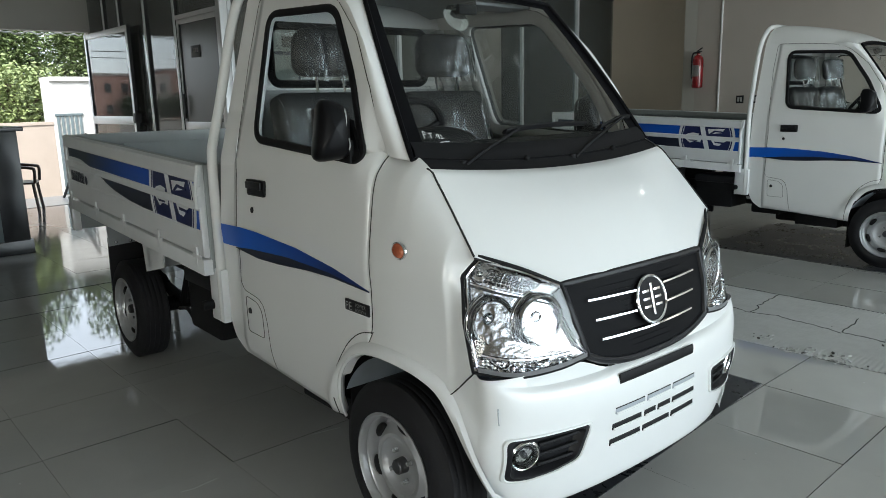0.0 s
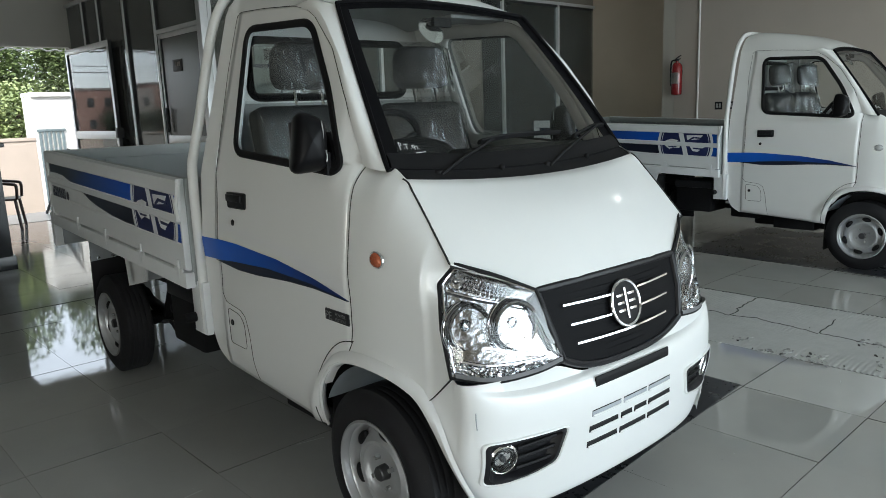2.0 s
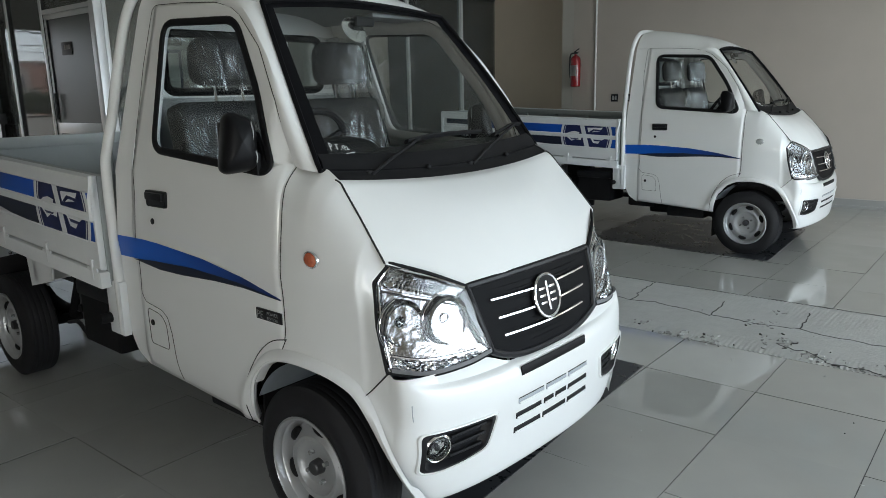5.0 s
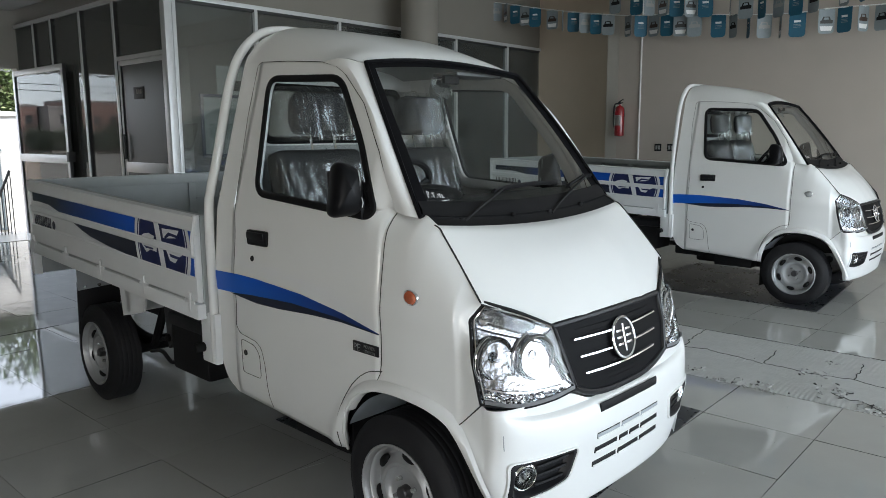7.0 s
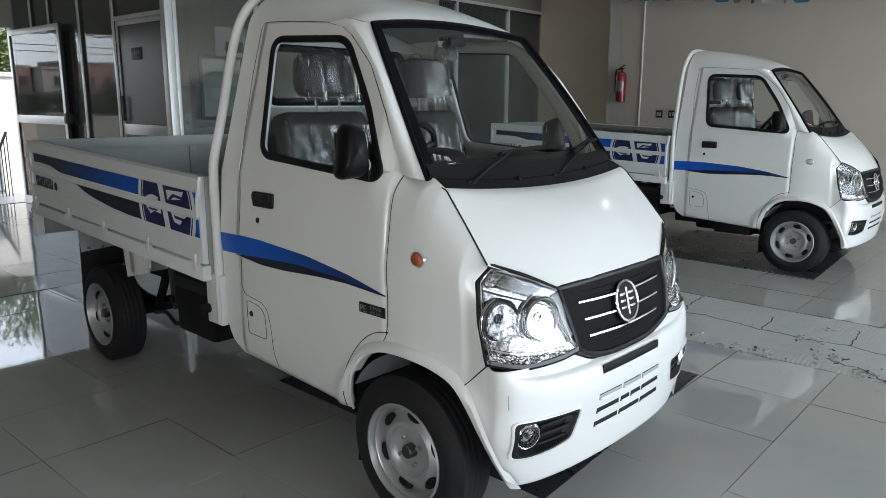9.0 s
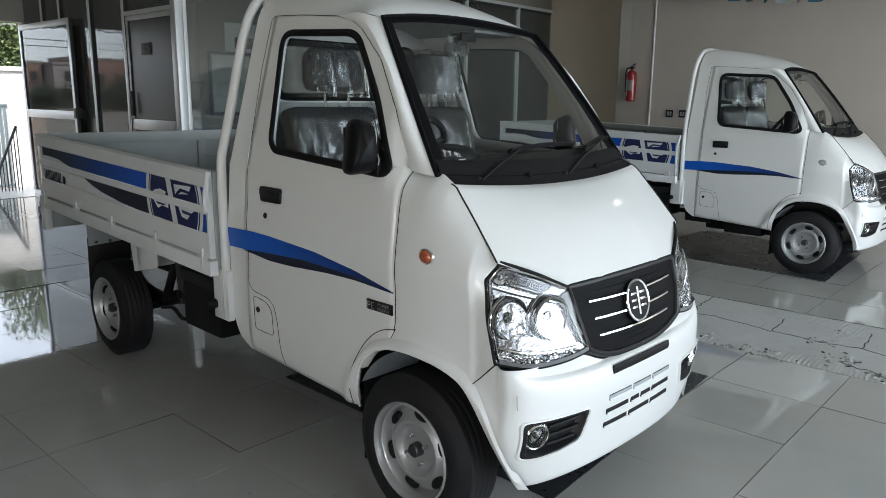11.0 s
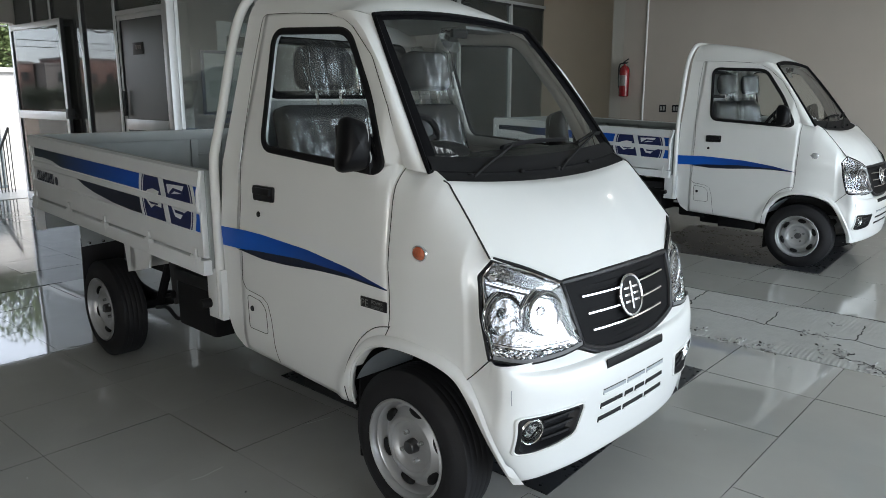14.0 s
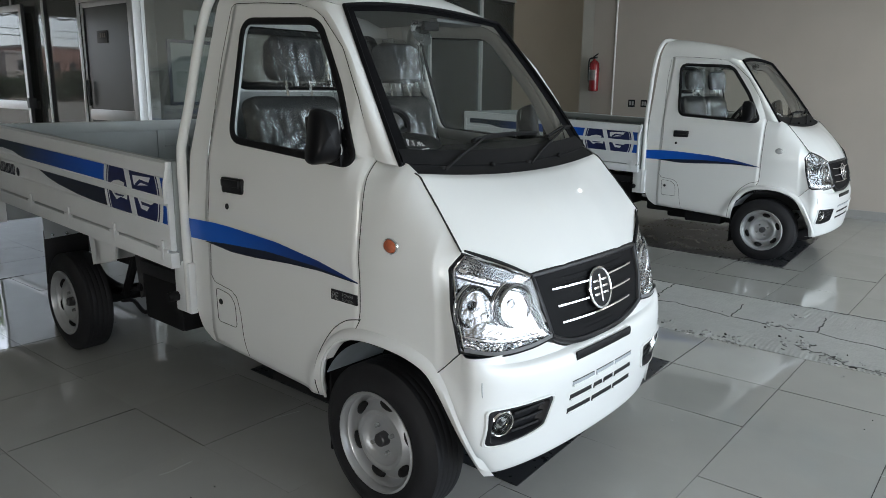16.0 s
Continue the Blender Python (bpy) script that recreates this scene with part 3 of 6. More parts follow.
        part("blade_frame", tube(spline([on_glass(y, v, 0.026) for y, v in blade[:3]], 12), 0.004, 6), MATT, wp)
        part("pivot", moved(lathe([(0.0001, 0.024), (0.012, 0.022), (0.016, 0.0)], 12, "z"), Matrix.Translation(on_glass(arm[0][0], arm[0][1], 0.004))), MATT, wp)
    # strokes of white marker on the glass
    ink = []
    for line in (((0.000, 0.000), (0.003, 0.046)), ((0.003, 0.046), (0.014, 0.040), (0.012, 0.026), (0.002, 0.024)), ((0.022, 0.010), (0.025, 0.011)), ((0.036, 0.004), (0.037, 0.034)), ((0.027, 0.034), (0.048, 0.036)),
                 ((0.054, 0.006), (0.057, 0.007)), ((0.078, 0.030), (0.066, 0.026), (0.068, 0.012), (0.078, 0.016), (0.079, 0.032), (0.076, 0.002)), ((0.084, 0.018), (0.090, 0.026), (0.094, 0.014), (0.086, 0.004), (0.102, 0.006)), ((0.072, -0.020), (0.124, -0.012))):
        ink.append(tube([on_glass(-0.496 + a * 0.70, 0.110 + b * 0.80, 0.002) for a, b in line], 0.0011, 5))
    part("marker_writing", joined(*ink), WHITEINK, screen, "white hand-drawn marker strokes")

    # -- bonnet --
    n, m = 41, 25
    top = W[:, 0][np.linspace(0, 40, n).astype(int)]
    top = np.array([(p[0] + 0.060, p[1] * 0.985, p[2] - 0.022) for p in top])
    fe = poly([(0.042, 0.568, 1.222), *[skin(1, x, along(FENDER_TOP, x), 0) for x in np.linspace(0.062, 0.256, 12)]], m)
    half = poly([(0.392, 0, 0.910), (0.385, 0.19, 0.909), (0.362, 0.350, 0.902), tuple(fe[-1])], 21)
    front = np.vstack([flip(half[::-1], -1), half[1:]])
    P = coons(top, front, flip(fe, -1), fe)
    uu, vv = np.linspace(-1, 1, n)[:, None], np.linspace(0, 1, m)[None, :]
    lift = 0.030 * np.sin(np.pi * vv) * (1 - np.abs(uu) ** 3)
    P[..., 2] += lift
    P[..., 0] += 0.6 * lift
    hood = part("bonnet", grid(P), PAINT, truck, "white sloping bonnet")
    for s in (-1, 1):
        outline_seam("bonnet_line", [(p[0], s * p[1], p[2] + 0.001) for p in fe], hood, 0.003)
    outline_seam("bonnet_edge", [(p[0] + 0.001, p[1], p[2] - 0.003) for p in front], hood, 0.003)

    # -- grille --
    t = np.linspace(-1, 1, 41)
    gt = np.array([(0.388 - 0.029 * k * k, 0.350 * k, 0.903 - 0.008 * k * k) for k in t])
    gbm = np.array([(0.432 - 0.010 * k * k, 0.306 * k, 0.636 + 0.054 * abs(k) ** 3) for k in t])
    sd = lambda s: poly([(gbm[0 if s < 0 else -1]), (0.398, s * 0.334, 0.79), gt[0 if s < 0 else -1]], 17)
    G = coons(gbm, gt, sd(-1), sd(1))
    grille = part("grille", grid(G), BORDER, truck, "black grille with chrome bars")
    rim = list(map(tuple, gbm)) + list(map(tuple, sd(1)[1:])) + list(map(tuple, gt[::-1][1:])) + list(map(tuple, sd(-1)[::-1][1:-1]))
    part("grille_frame", tube(rim, 0.012, 8, True), BLACK, grille)

    def gp(y, z):
        v = (z - 0.642) / 0.263
        return 0.428 - 0.042 * v - 0.022 * (y / 0.28) ** 2 + 0.004 * math.sin(math.pi * v)
    for z, spans in ((0.836, ((-0.272, -0.070), (0.070, 0.272))), (0.776, ((-0.251, -0.076), (0.076, 0.251))), (0.717, ((-0.233, 0.0), (0.0, 0.233)))):
        for y0, y1 in spans:
            pts = [(gp(y, z) + 0.012, y, z + 0.004 * abs(y) / 0.27) for y in np.linspace(y0, y1, 9)]
            part("grille_bar", tube(pts, 0.0058, 6, False, 1.0), CHROME, grille, "thin chrome bar")
    for z in np.linspace(0.672, 0.868, 12):
        hw = 0.284 + 0.050 * (z - 0.65) / 0.236
        part("grille_slat", tube([(gp(y, z) + 0.004, y, z) for y in np.linspace(-hw, hw, 9)], 0.0022, 5), BORDER, grille)
    bx, bz = gp(0, 0.80) + 0.016, 0.800
    tilt = pose(bx, 0, bz, 0, -14, 0)
    ringp = [tilt @ Vector((0.0, 0.071 * math.cos(a), 0.072 * math.sin(a))) for a in np.linspace(0, 2 * math.pi, 40, False)]
    part("emblem", moved(lathe([(0.0001, 0.0), (0.070, 0.0), (0.072, -0.012)], 32, "x"), tilt @ Matrix.Diagonal((1, 1, 0.99, 1))), MATT, grille, "oval chrome emblem on black")
    part("emblem_ring", tube(ringp, 0.0056, 8, True), CHROME, grille, "oval chrome ring")
    bars = [box(-0.004, 0.006, -0.006, 0.006, -0.050, 0.050, 0.003)]
    for k, z in enumerate((0.027, 0.003, -0.021)):
        for s in (-1, 1):
            bars.append(box(-0.004, 0.005, min(s * 0.012, s * 0.046), max(s * 0.012, s * 0.046), z - 0.0045, z + 0.0045, 0.002))
    part("emblem_mark", moved(joined(*bars), tilt), CHROME, grille)

    # -- bumper --
    levels = [  # x and z of the middle, then of the edge
        (0.434, 0.630, 0.300, 0.690), (0.456, 0.618, 0.264, 0.656), (0.468, 0.590, 0.230, 0.622), (0.472, 0.545, 0.200, 0.588), (0.470, 0.490, 0.262, 0.492),
        (0.465, 0.430, 0.296, 0.420), (0.460, 0.370, 0.322, 0.357), (0.453, 0.310, 0.334, 0.300), (0.442, 0.268, 0.340, 0.262), (0.405, 0.250, 0.325, 0.250), (0.33, 0.250, 0.27, 0.250)]
    lv = spline(levels, 81)
    XB = 0.318
    FOG = [(0.590, 0.506), (0.318, 0.496), (0.352, 0.398), (0.440, 0.382), (0.530, 0.376), (0.586, 0.382)]
    fy, fz = sum(p[0] for p in FOG) / 6, sum(p[1] for p in FOG) / 6

    def in_fog(y, z):
        """Whether a point lies in the opening for a fog lamp."""
        q = [(fy + (a - fy) * 0.90, fz + (b - fz) * 0.90) for a, b in FOG]
        hit = False
        for (y0, z0), (y1, z1) in zip(q, q[1:] + q[:1]):
            if (z0 > z) != (z1 > z) and abs(y) < y0 + (y1 - y0) * (z - z0) / (z1 - z0):
                hit = not hit
        return hit
    rows = []
    for k, (cx_, cz_, ex_, ez_) in enumerate(lv):
        row = []
        zb_ = cz_ + (ez_ - cz_) * 0.8
        for q in np.linspace(-1, 1, 185):
            sgn, e = (1 if q > 0 else -1), abs(q)
            if e <= 0.87:
                a = math.sin(e / 0.87 * math.pi / 2)
                blend = smooth01(0.30, 0.56, a) if k == 0 else a ** (2.0 + 3.0 * (1 - smooth01(4, 44, k)))
                z = cz_ + (zb_ - cz_) * blend
                e_ = 2.4 - 0.2 * smooth01(24, 44, k)
                x = XB + (cx_ - 0.010 - XB) * max(0.0, 1 - a ** e_) ** (1 / e_)
                y = a * (half_width(XB, zb_) - 0.002)
            else:
                f = (e - 0.87) / 0.13
                x, z = XB + (min(ex_, XB) - XB) * f, zb_ + (ez_ - zb_) * f
                y = half_width(x, z) - 0.002
            row.append((x, sgn * y, z))
        rows.append(row)
    R_ = np.array(rows)
    bumper = part("bumper", cells(rows, lambda i, j: not any(in_fog(p[1], p[2]) for p in (R_[i, j], R_[i + 1, j], R_[i, j + 1], R_[i + 1, j + 1]))), PAINT, truck, "white moulded front bumper")

    def on_bumper(y, z):
        """The bumper's x at y, z."""
        zs_, xs_ = [], []
        for r in R_[4:72, 12:-12]:
            zs_.append(np.interp(y, r[:, 1], r[:, 2]))
            xs_.append(np.interp(y, r[:, 1], r[:, 0]))
        o = np.argsort(zs_)
        return float(np.interp(z, np.array(zs_)[o], np.array(xs_)[o]))
    for s in (-1, 1):
        seam = [skin(s, x, z, 0.0015) for x, z in poly([(0.300, 0.690), (0.200, 0.588)], 10)]
        outline_seam("bumper_seam", seam, bumper, 0.0019)
        # wheel-arch lip
        lip = [skin(s, x, z, 0.001) for x, z in spline(ARCH, 60)]
        part("arch_lip", tube(lip, 0.006, 6), PAINT, bumper)
        inn = []
        for x, z in spline(ARCH[2:], 60):
            d = Vector((x + 0.02, 0, z - 0.30)).normalized()
            x1, y1, z1 = skin(s, x, z, 0.001)
            inn.append([(x1, y1, z1), (x1 - d.x * 0.006, y1 - s * 0.014, z1 - d.z * 0.006), (x1 - d.x * 0.006, y1 - s * 0.036, z1 - d.z * 0.006)])
        part("arch_flange", grid(inn), PAINT, bumper)
        band = []
        for x, z in spline(ARCH[1:], 60):
            d = Vector((x + 0.02, 0, z - 0.30)).normalized()
            band.append([skin(s, x + d.x * e, z + d.z * e, h) for e, h in ((0.0, 0.001), (0.002, 0.011), (0.012, 0.013), (0.026, 0.011), (0.034, 0.0005))])
        part("arch_flare", grid(band), PAINT, bumper)
    slot = [(on_bumper(y, 0.597) + 0.001, y, 0.597) for y in np.linspace(-0.193, 0.193, 15)]
    part("bumper_slot", tube(slot, 0.018, 8, False, 0.25, (1, 0, 0)), MATT, bumper, "narrow black slot")
    for z, cuts in ((0.502, ((-0.212, -0.075), (-0.060, 0.062), (0.076, 0.205))), (0.452, ((-0.220, -0.085), (-0.068, -0.012), (0.002, 0.068), (0.082, 0.212))), (0.402, ((-0.226, -0.085), (-0.070, 0.070), (0.084, 0.218)))):
        for y0, y1 in cuts:
            pts = [(on_bumper(y, z) + 0.0005, y, z) for y in np.linspace(y0, y1, 7)]
            slot_ = part("air_slot", tube(pts, 0.0095, 8, False, 0.25, (1, 0, 0)), GREYPAINT if z > 0.48 else MATT, bumper, "narrow moulded air slot")
            part("slot_lip", tube([(on_bumper(y, z - 0.007) + 0.003, y, z - 0.007) for y in np.linspace(y0 + 0.004, y1 - 0.004, 7)], 0.0038, 6), PAINT, slot_)
            part("slot_edge", tube([(on_bumper(y, z + 0.0095) + 0.0005, y, z + 0.0095) for y in np.linspace(y0, y1, 7)], 0.0018, 5), SEAM, slot_)
    for s in (-1, 1):

        def off_bumper(y, z, d):
            """A point d off the bumper's skin."""
            h = 0.006
            x = on_bumper(s * y, z)
            nrm = Vector((1, -(on_bumper(s * (y + h), z) - on_bumper(s * (y - h), z)) / (2 * h), -(on_bumper(s * y, z + h) - on_bumper(s * y, z - h)) / (2 * h))).normalized()
            q = Vector((x, y, z)) + nrm * d
            return (q.x, s * q.y, q.z)
        ol = rounded([(0, y, z) for y, z in FOG], 0.022, 5)
        dense = []
        for k in range(len(ol)):
            a, b = ol[k], ol[(k + 1) % len(ol)]
            m_ = max(1, int((b - a).length / 0.02))
            dense += [a + (b - a) * i / m_ for i in range(m_)]
        ol = dense
        c = Vector((0, sum(p.y for p in ol) / len(ol), sum(p.z for p in ol) / len(ol)))

        def ringed(spec):
            bm = bmesh.new()
            rings = []
            for f, d in spec:
                rings.append([bm.verts.new(off_bumper((c + (p - c) * f).y, (c + (p - c) * f).z, d)) for p in ol])
            for a, b in zip(rings, rings[1:]):
                for k in range(len(a)):
                    bm.faces.new((a[k], a[(k + 1) % len(a)], b[(k + 1) % len(a)], b[k]))
            return bm
        part("fog_panel_rim", ringed(((1.12, -0.002), (1.08, 0.006), (1.03, 0.007), (1.0, 0.001))), PAINT, bumper)
        part("fog_lamp_panel", ringed(((1.02, 0.002), (0.98, 0.005), (0.90, 0.004), (0.86, -0.010), (0.80, -0.022), (0.6, -0.022), (0.4, -0.022), (0.2, -0.022), (0.02, -0.022))), BLACK, bumper, "black recessed panel round the fog lamp")
        for z in (0.408, 0.440, 0.472):
            pts = [off_bumper(y, z + 0.02 * (0.46 - y), -0.012) for y in np.linspace(0.352, 0.490, 8)]
            part("fog_panel_rib", tube(pts, 0.006, 6), MATT, bumper)
        f0, f1 = off_bumper(0.534, 0.446, -0.014), off_bumper(0.534, 0.446, -1.0)
        face = look(f0, f1)
        part("fog_lamp", moved(lathe([(0.0001, -0.004), (0.010, -0.006), (0.028, -0.004), (0.036, 0.004), (0.042, 0.009), (0.047, 0.004), (0.047, -0.01)], 28, "z"), face), CHROMEDULL, bumper, "round chrome fog lamp")
        part("fog_ring", moved(lathe([(0.027, 0.003), (0.030, 0.0065), (0.033, 0.006), (0.034, 0.001)], 24, "z"), face), MATT, bumper)
        part("fog_bulb", moved(lathe([(0.0001, 0.009), (0.007, 0.007), (0.010, 0.0)], 14, "z"), face), HUBDARK, bumper)
        part("fog_lens", moved(lathe([(0.0001, 0.016), (0.026, 0.013), (0.040, 0.008)], 24, "z"), face), LAMPGLASS, bumper)

    part("scuff", tube([(on_bumper(-0.605, z) + 0.004, -0.609 - 0.004 * math.sin((z - 0.55) * 40), z) for z in np.linspace(0.556, 0.605, 8)], 0.0016, 5), GREYPAINT, bumper)

    # -- headlamps --
    for s in (-1, 1):
        A, B, C_, D, E_ = (0.256, 0.566, 0.997), (0.226, 0.604, 0.944), (0.298, 0.632, 0.692), (0.430, 0.308, 0.692), (0.367, 0.358, 0.901)
        bot = spline([C_, (0.372, 0.546, 0.674), (0.416, 0.424, 0.679), D], 25)
        topc = spline([A, (0.318, 0.470, 0.957), E_], 25)
        lf = poly([C_, (0.258, 0.626, 0.82), B, A], 21)
        rt = poly([D, E_], 21)
        P = coons(bot, topc, lf, rt)
        uu, vv = np.linspace(0, 1, 25)[:, None], np.linspace(0, 1, 21)[None, :]
        bul = np.sin(np.pi * uu) ** 0.7 * np.sin(np.pi * vv) ** 0.7
        mask = P.copy()
        P[..., 0] += 0.022 * bul
        P[..., 1] += 0.002 * bul
        mask[..., 0] -= 0.014 * bul ** 0.5
        mask[..., 1] -= 0.008 * bul ** 0.5

        def inside(u, v, off=0.0):
            """A point of the lamp's inner face; u runs inwards, v up."""
            i, j = min(int(u * 24), 23), min(int(v * 20), 19)
            fu, fv = u * 24 - i, v * 20 - j
            q = (1 - fu) * ((1 - fv) * mask[i][j] + fv * mask[i][j + 1]) + fu * ((1 - fv) * mask[i + 1][j] + fv * mask[i + 1][j + 1])
            return (q[0] + off * 0.85, s * (q[1] + off * 0.35), q[2] + off * 0.25)
        head = part("headlamp", grid(flip(mask, s)), LAMPMASK, truck, "clear headlamp with two chrome reflectors")
        lens = part("headlamp_lens", grid(flip(P, s)), LAMPGLASS, head)
        lens.visible_shadow = False
        rim = list(bot) + list(rt[1:]) + list(topc[::-1][1:]) + list(lf[::-1][1:-1])
        part("headlamp_seal", tube(flip(np.array(rim), s), 0.0052, 6, True), MATT, head, "black rubber lamp seal")
        part("lens_edge", tube([inside(*q, 0.010) for q in [(0.035, v) for v in np.linspace(0.05, 0.95, 12)] + [(u, 0.955) for u in np.linspace(0.06, 0.95, 12)]], 0.0035, 6), CHROME, head)
        part("edge_line", tube([inside(*q, 0.010) for q in [(0.062, v) for v in np.linspace(0.10, 0.90, 12)]], 0.0016, 5), HUBDARK, head)
        part("seal_strip", grid([[tuple(Vector(inside(u, 0.0)) + Vector((0.004, 0, 0.002 + k * 0.007))) for k in range(3)] for u in np.linspace(0.03, 0.97, 24)]), SEALGREY, head, "grey sealing strip")
        for (u, v), r, deep in (((0.24, 0.455), 0.066, 0.012), ((0.64, 0.495), 0.072, 0.020)):
            c = inside(u, v)
            face = look(c, (c[0] - 1, c[1] - s * 0.22, c[2] - 0.02))
            part("reflector", moved(lathe([(0.0001, -0.050), (r * 0.28, -0.048), (r * 0.55, -0.036), (r * 0.78, -0.016), (r * 0.90, deep)], 36, "z"), face), LAMPBOWL, head, "round chrome reflector bowl")
            part("shroud", moved(lathe([(r * 0.90, deep), (r * 0.97, deep + 0.003), (r * 1.03, deep - 0.004), (r * 1.06, -0.02), (r * 1.08, -0.03)], 36, "z"), face), LAMPMASK, head)
            for k, d in enumerate((deep - 0.006, deep - 0.016)):
                part("shroud_ring", moved(lathe([(r * (1.035 + 0.012 * k), d + 0.002), (r * (1.06 + 0.012 * k), d), (r * (1.035 + 0.012 * k), d - 0.002)], 32, "z"), face), HUBDARK, head)
            for k, (f, d) in enumerate(((0.85, deep * 0.5 - 0.001), (0.74, -0.016), (0.64, -0.026), (0.50, -0.036), (0.40, -0.041))):
                part("bowl_step", moved(lathe([(r * f, d + 0.003), (r * (f + 0.035), d + 0.003), (r * (f + 0.03), d - 0.004)], 32, "z"), face), HUBDARK if k % 2 == 0 else SEALGREY, head)
            for k, (f, w) in enumerate(((1.15, 0.0013), (1.22, 0.002), (1.30, 0.0012))):
                part("mask_contour", moved(tube([(r * f * math.cos(a), r * f * math.sin(a), 0.008 - 0.002 * k) for a in np.linspace(1.9, 4.6, 16)], w, 5), face), (HUBDARK, CHROME, SEALGREY)[k], head)
            for a in (0.5, 1.9, 3.3, 4.2, 5.4):
                part("bowl_web", moved(tube([(r * 0.40 * math.cos(a), r * 0.40 * math.sin(a), -0.040), (r * 0.80 * math.cos(a + 0.2), r * 0.80 * math.sin(a + 0.2), -0.006)], 0.0018, 5), face), HUBDARK, head)
            # grey patch laid in the chrome bowl to imitate its darker lower reflection
            part("bowl_shade", moved(lathe([(r * 0.46, -0.034), (r * 0.58, -0.029), (r * 0.74, -0.013)], 14, "z", math.pi + 0.35, 2 * math.pi - 0.5), face), TRIMGREY, head, "grey patch for the darker reflection low in the bowl")
            part("inner_ring", moved(lathe([(r * 0.84, deep - 0.006), (r * 0.87, deep - 0.003), (r * 0.88, deep - 0.008)], 32, "z"), face), HUBDARK, head)
            part("bulb_shield", moved(lathe([(0.0001, 0.004), (r * 0.24, 0.000), (r * 0.34, -0.010), (r * 0.35, -0.036)], 18, "z"), face), CHROME, head)
            part("shield_line", moved(lathe([(r * 0.345, -0.012), (r * 0.37, -0.014), (r * 0.345, -0.017)], 20, "z"), face), HUBDARK, head)
        # corner lamp and its prism band
        c = inside(0.14, 0.84)
        face = look(c, (c[0] - 1, c[1] - s * 0.3, c[2] - 0.1))
        part("corner_reflector", moved(lathe([(0.0001, -0.018), (0.014, -0.014), (0.022, 0.0), (0.026, 0.006), (0.028, -0.006)], 24, "z"), face), LAMPBOWL, head)
        part("corner_bulb", moved(lathe([(0.0001, 0.014), (0.007, 0.010), (0.010, 0.0)], 14, "z"), face), CHROME, head)
        c2 = inside(0.06, 0.84)
        part("corner_socket", moved(lathe([(0.0001, 0.004), (0.011, 0.002), (0.013, -0.01)], 16, "z"), look(c2, (c2[0] - 1, c2[1] - s * 0.3, c2[2] - 0.1))), HUBDARK, head)
        for row in range(4):
            for k in range(13 - row):
                u, v = 0.24 + k * 0.040 - row * 0.004, 0.90 - row * 0.040 - k * 0.0035
                p0 = inside(u, v, 0.004)
                b = bmesh.new()
                bmesh.ops.create_cone(b, cap_ends=True, segments=4, radius1=0.0075, radius2=0.003, depth=0.008)
                part("prism", moved(b, look(p0, (p0[0] - 1, p0[1] - s * 0.3, p0[2])) @ pose(0, 0, 0, 0, 0, 45)), LAMPBOWL if (row + k) % 2 else LAMPMASK, head, smooth=False)
        for v0, u0, u1 in ((0.735, 0.06, 0.86), (0.155, 0.05, 0.84)):
            part("mask_ledge", tube([inside(u, v0 - 0.05 * u, 0.004) for u in np.linspace(u0, u1, 14)], 0.0045, 6), CHROME, head)
            part("ledge_line", tube([inside(u, v0 - 0.05 * u - 0.022, 0.003) for u in np.linspace(u0, u1, 14)], 0.0018, 5), HUBDARK, head)
        # crumpled lower reflector
        rows = []
        for u in np.linspace(0.05, 0.84, 60):
            rows.append([])
            for v in np.linspace(0.04, 0.14, 12):
                n_ = noise.noise(Vector((u * 34, v * 30, 2 + s))) * 0.008 + noise.noise(Vector((u * 70, v * 60, 5))) * 0.004
                rows[-1].append(inside(u, v - 0.03 * u * (v > 0.1), 0.006 + n_))
        part("lower_reflector", grid(rows), CHROME, head, "crinkled chrome lower reflector")
        side_ = [inside(0.855, 0.80, 0.006), inside(0.965, 0.93, 0.006), inside(0.975, 0.26, 0.006), inside(0.925, 0.24, 0.006)]
        part("side_panel", plate(side_, (0.85, s * 0.3, 0), 0.003), SEALGREY, head, "grey inner lamp panel")
        for a, b in (((0.82, 0.60), (0.90, 0.16)), ((0.855, 0.62), (0.93, 0.18)), ((0.90, 0.20), (0.985, 0.06))):
            part("mask_rib", tube([inside(*a, 0.005), inside((a[0] + b[0]) / 2, (a[1] + b[1]) / 2, 0.005), inside(*b, 0.005)], 0.003, 6), HUBDARK, head)

    # -- mirrors: one set out, the other folded back against its window --
    for s, mx, my, turn in ((-1, -0.250, 0.704, 14), (1, -0.385, 0.672, -58)):
        part("mirror_arm", tube(spline([(-0.225, s * 0.645, 1.272), (mx * 0.5 - 0.12, s * (my - 0.01), 1.262), (mx, s * my, 1.285)], 10), 0.014, 8), MATT, truck)
        bm = bmesh.new()
        ol = rounded([(0, -0.062, -0.088), (0, 0.056, -0.080), (0, 0.060, 0.060), (0, -0.030, 0.090)], 0.034, 6)
        rings = []
        for f, dx in ((0.02, 0.050), (0.55, 0.044), (0.84, 0.030), (0.97, 0.008), (1.0, -0.012), (0.97, -0.030), (0.90, -0.032), (0.02, -0.028)):
            rings.append([bm.verts.new((dx, p.y * f, p.z * f)) for p in ol])
        for a, b in zip(rings, rings[1:]):
            for k in range(len(a)):
                bm.faces.new((a[k], a[(k + 1) % len(a)], b[(k + 1) % len(a)], b[k]))
        at = pose(mx, s * my, 1.335, 0, -5, s * turn)
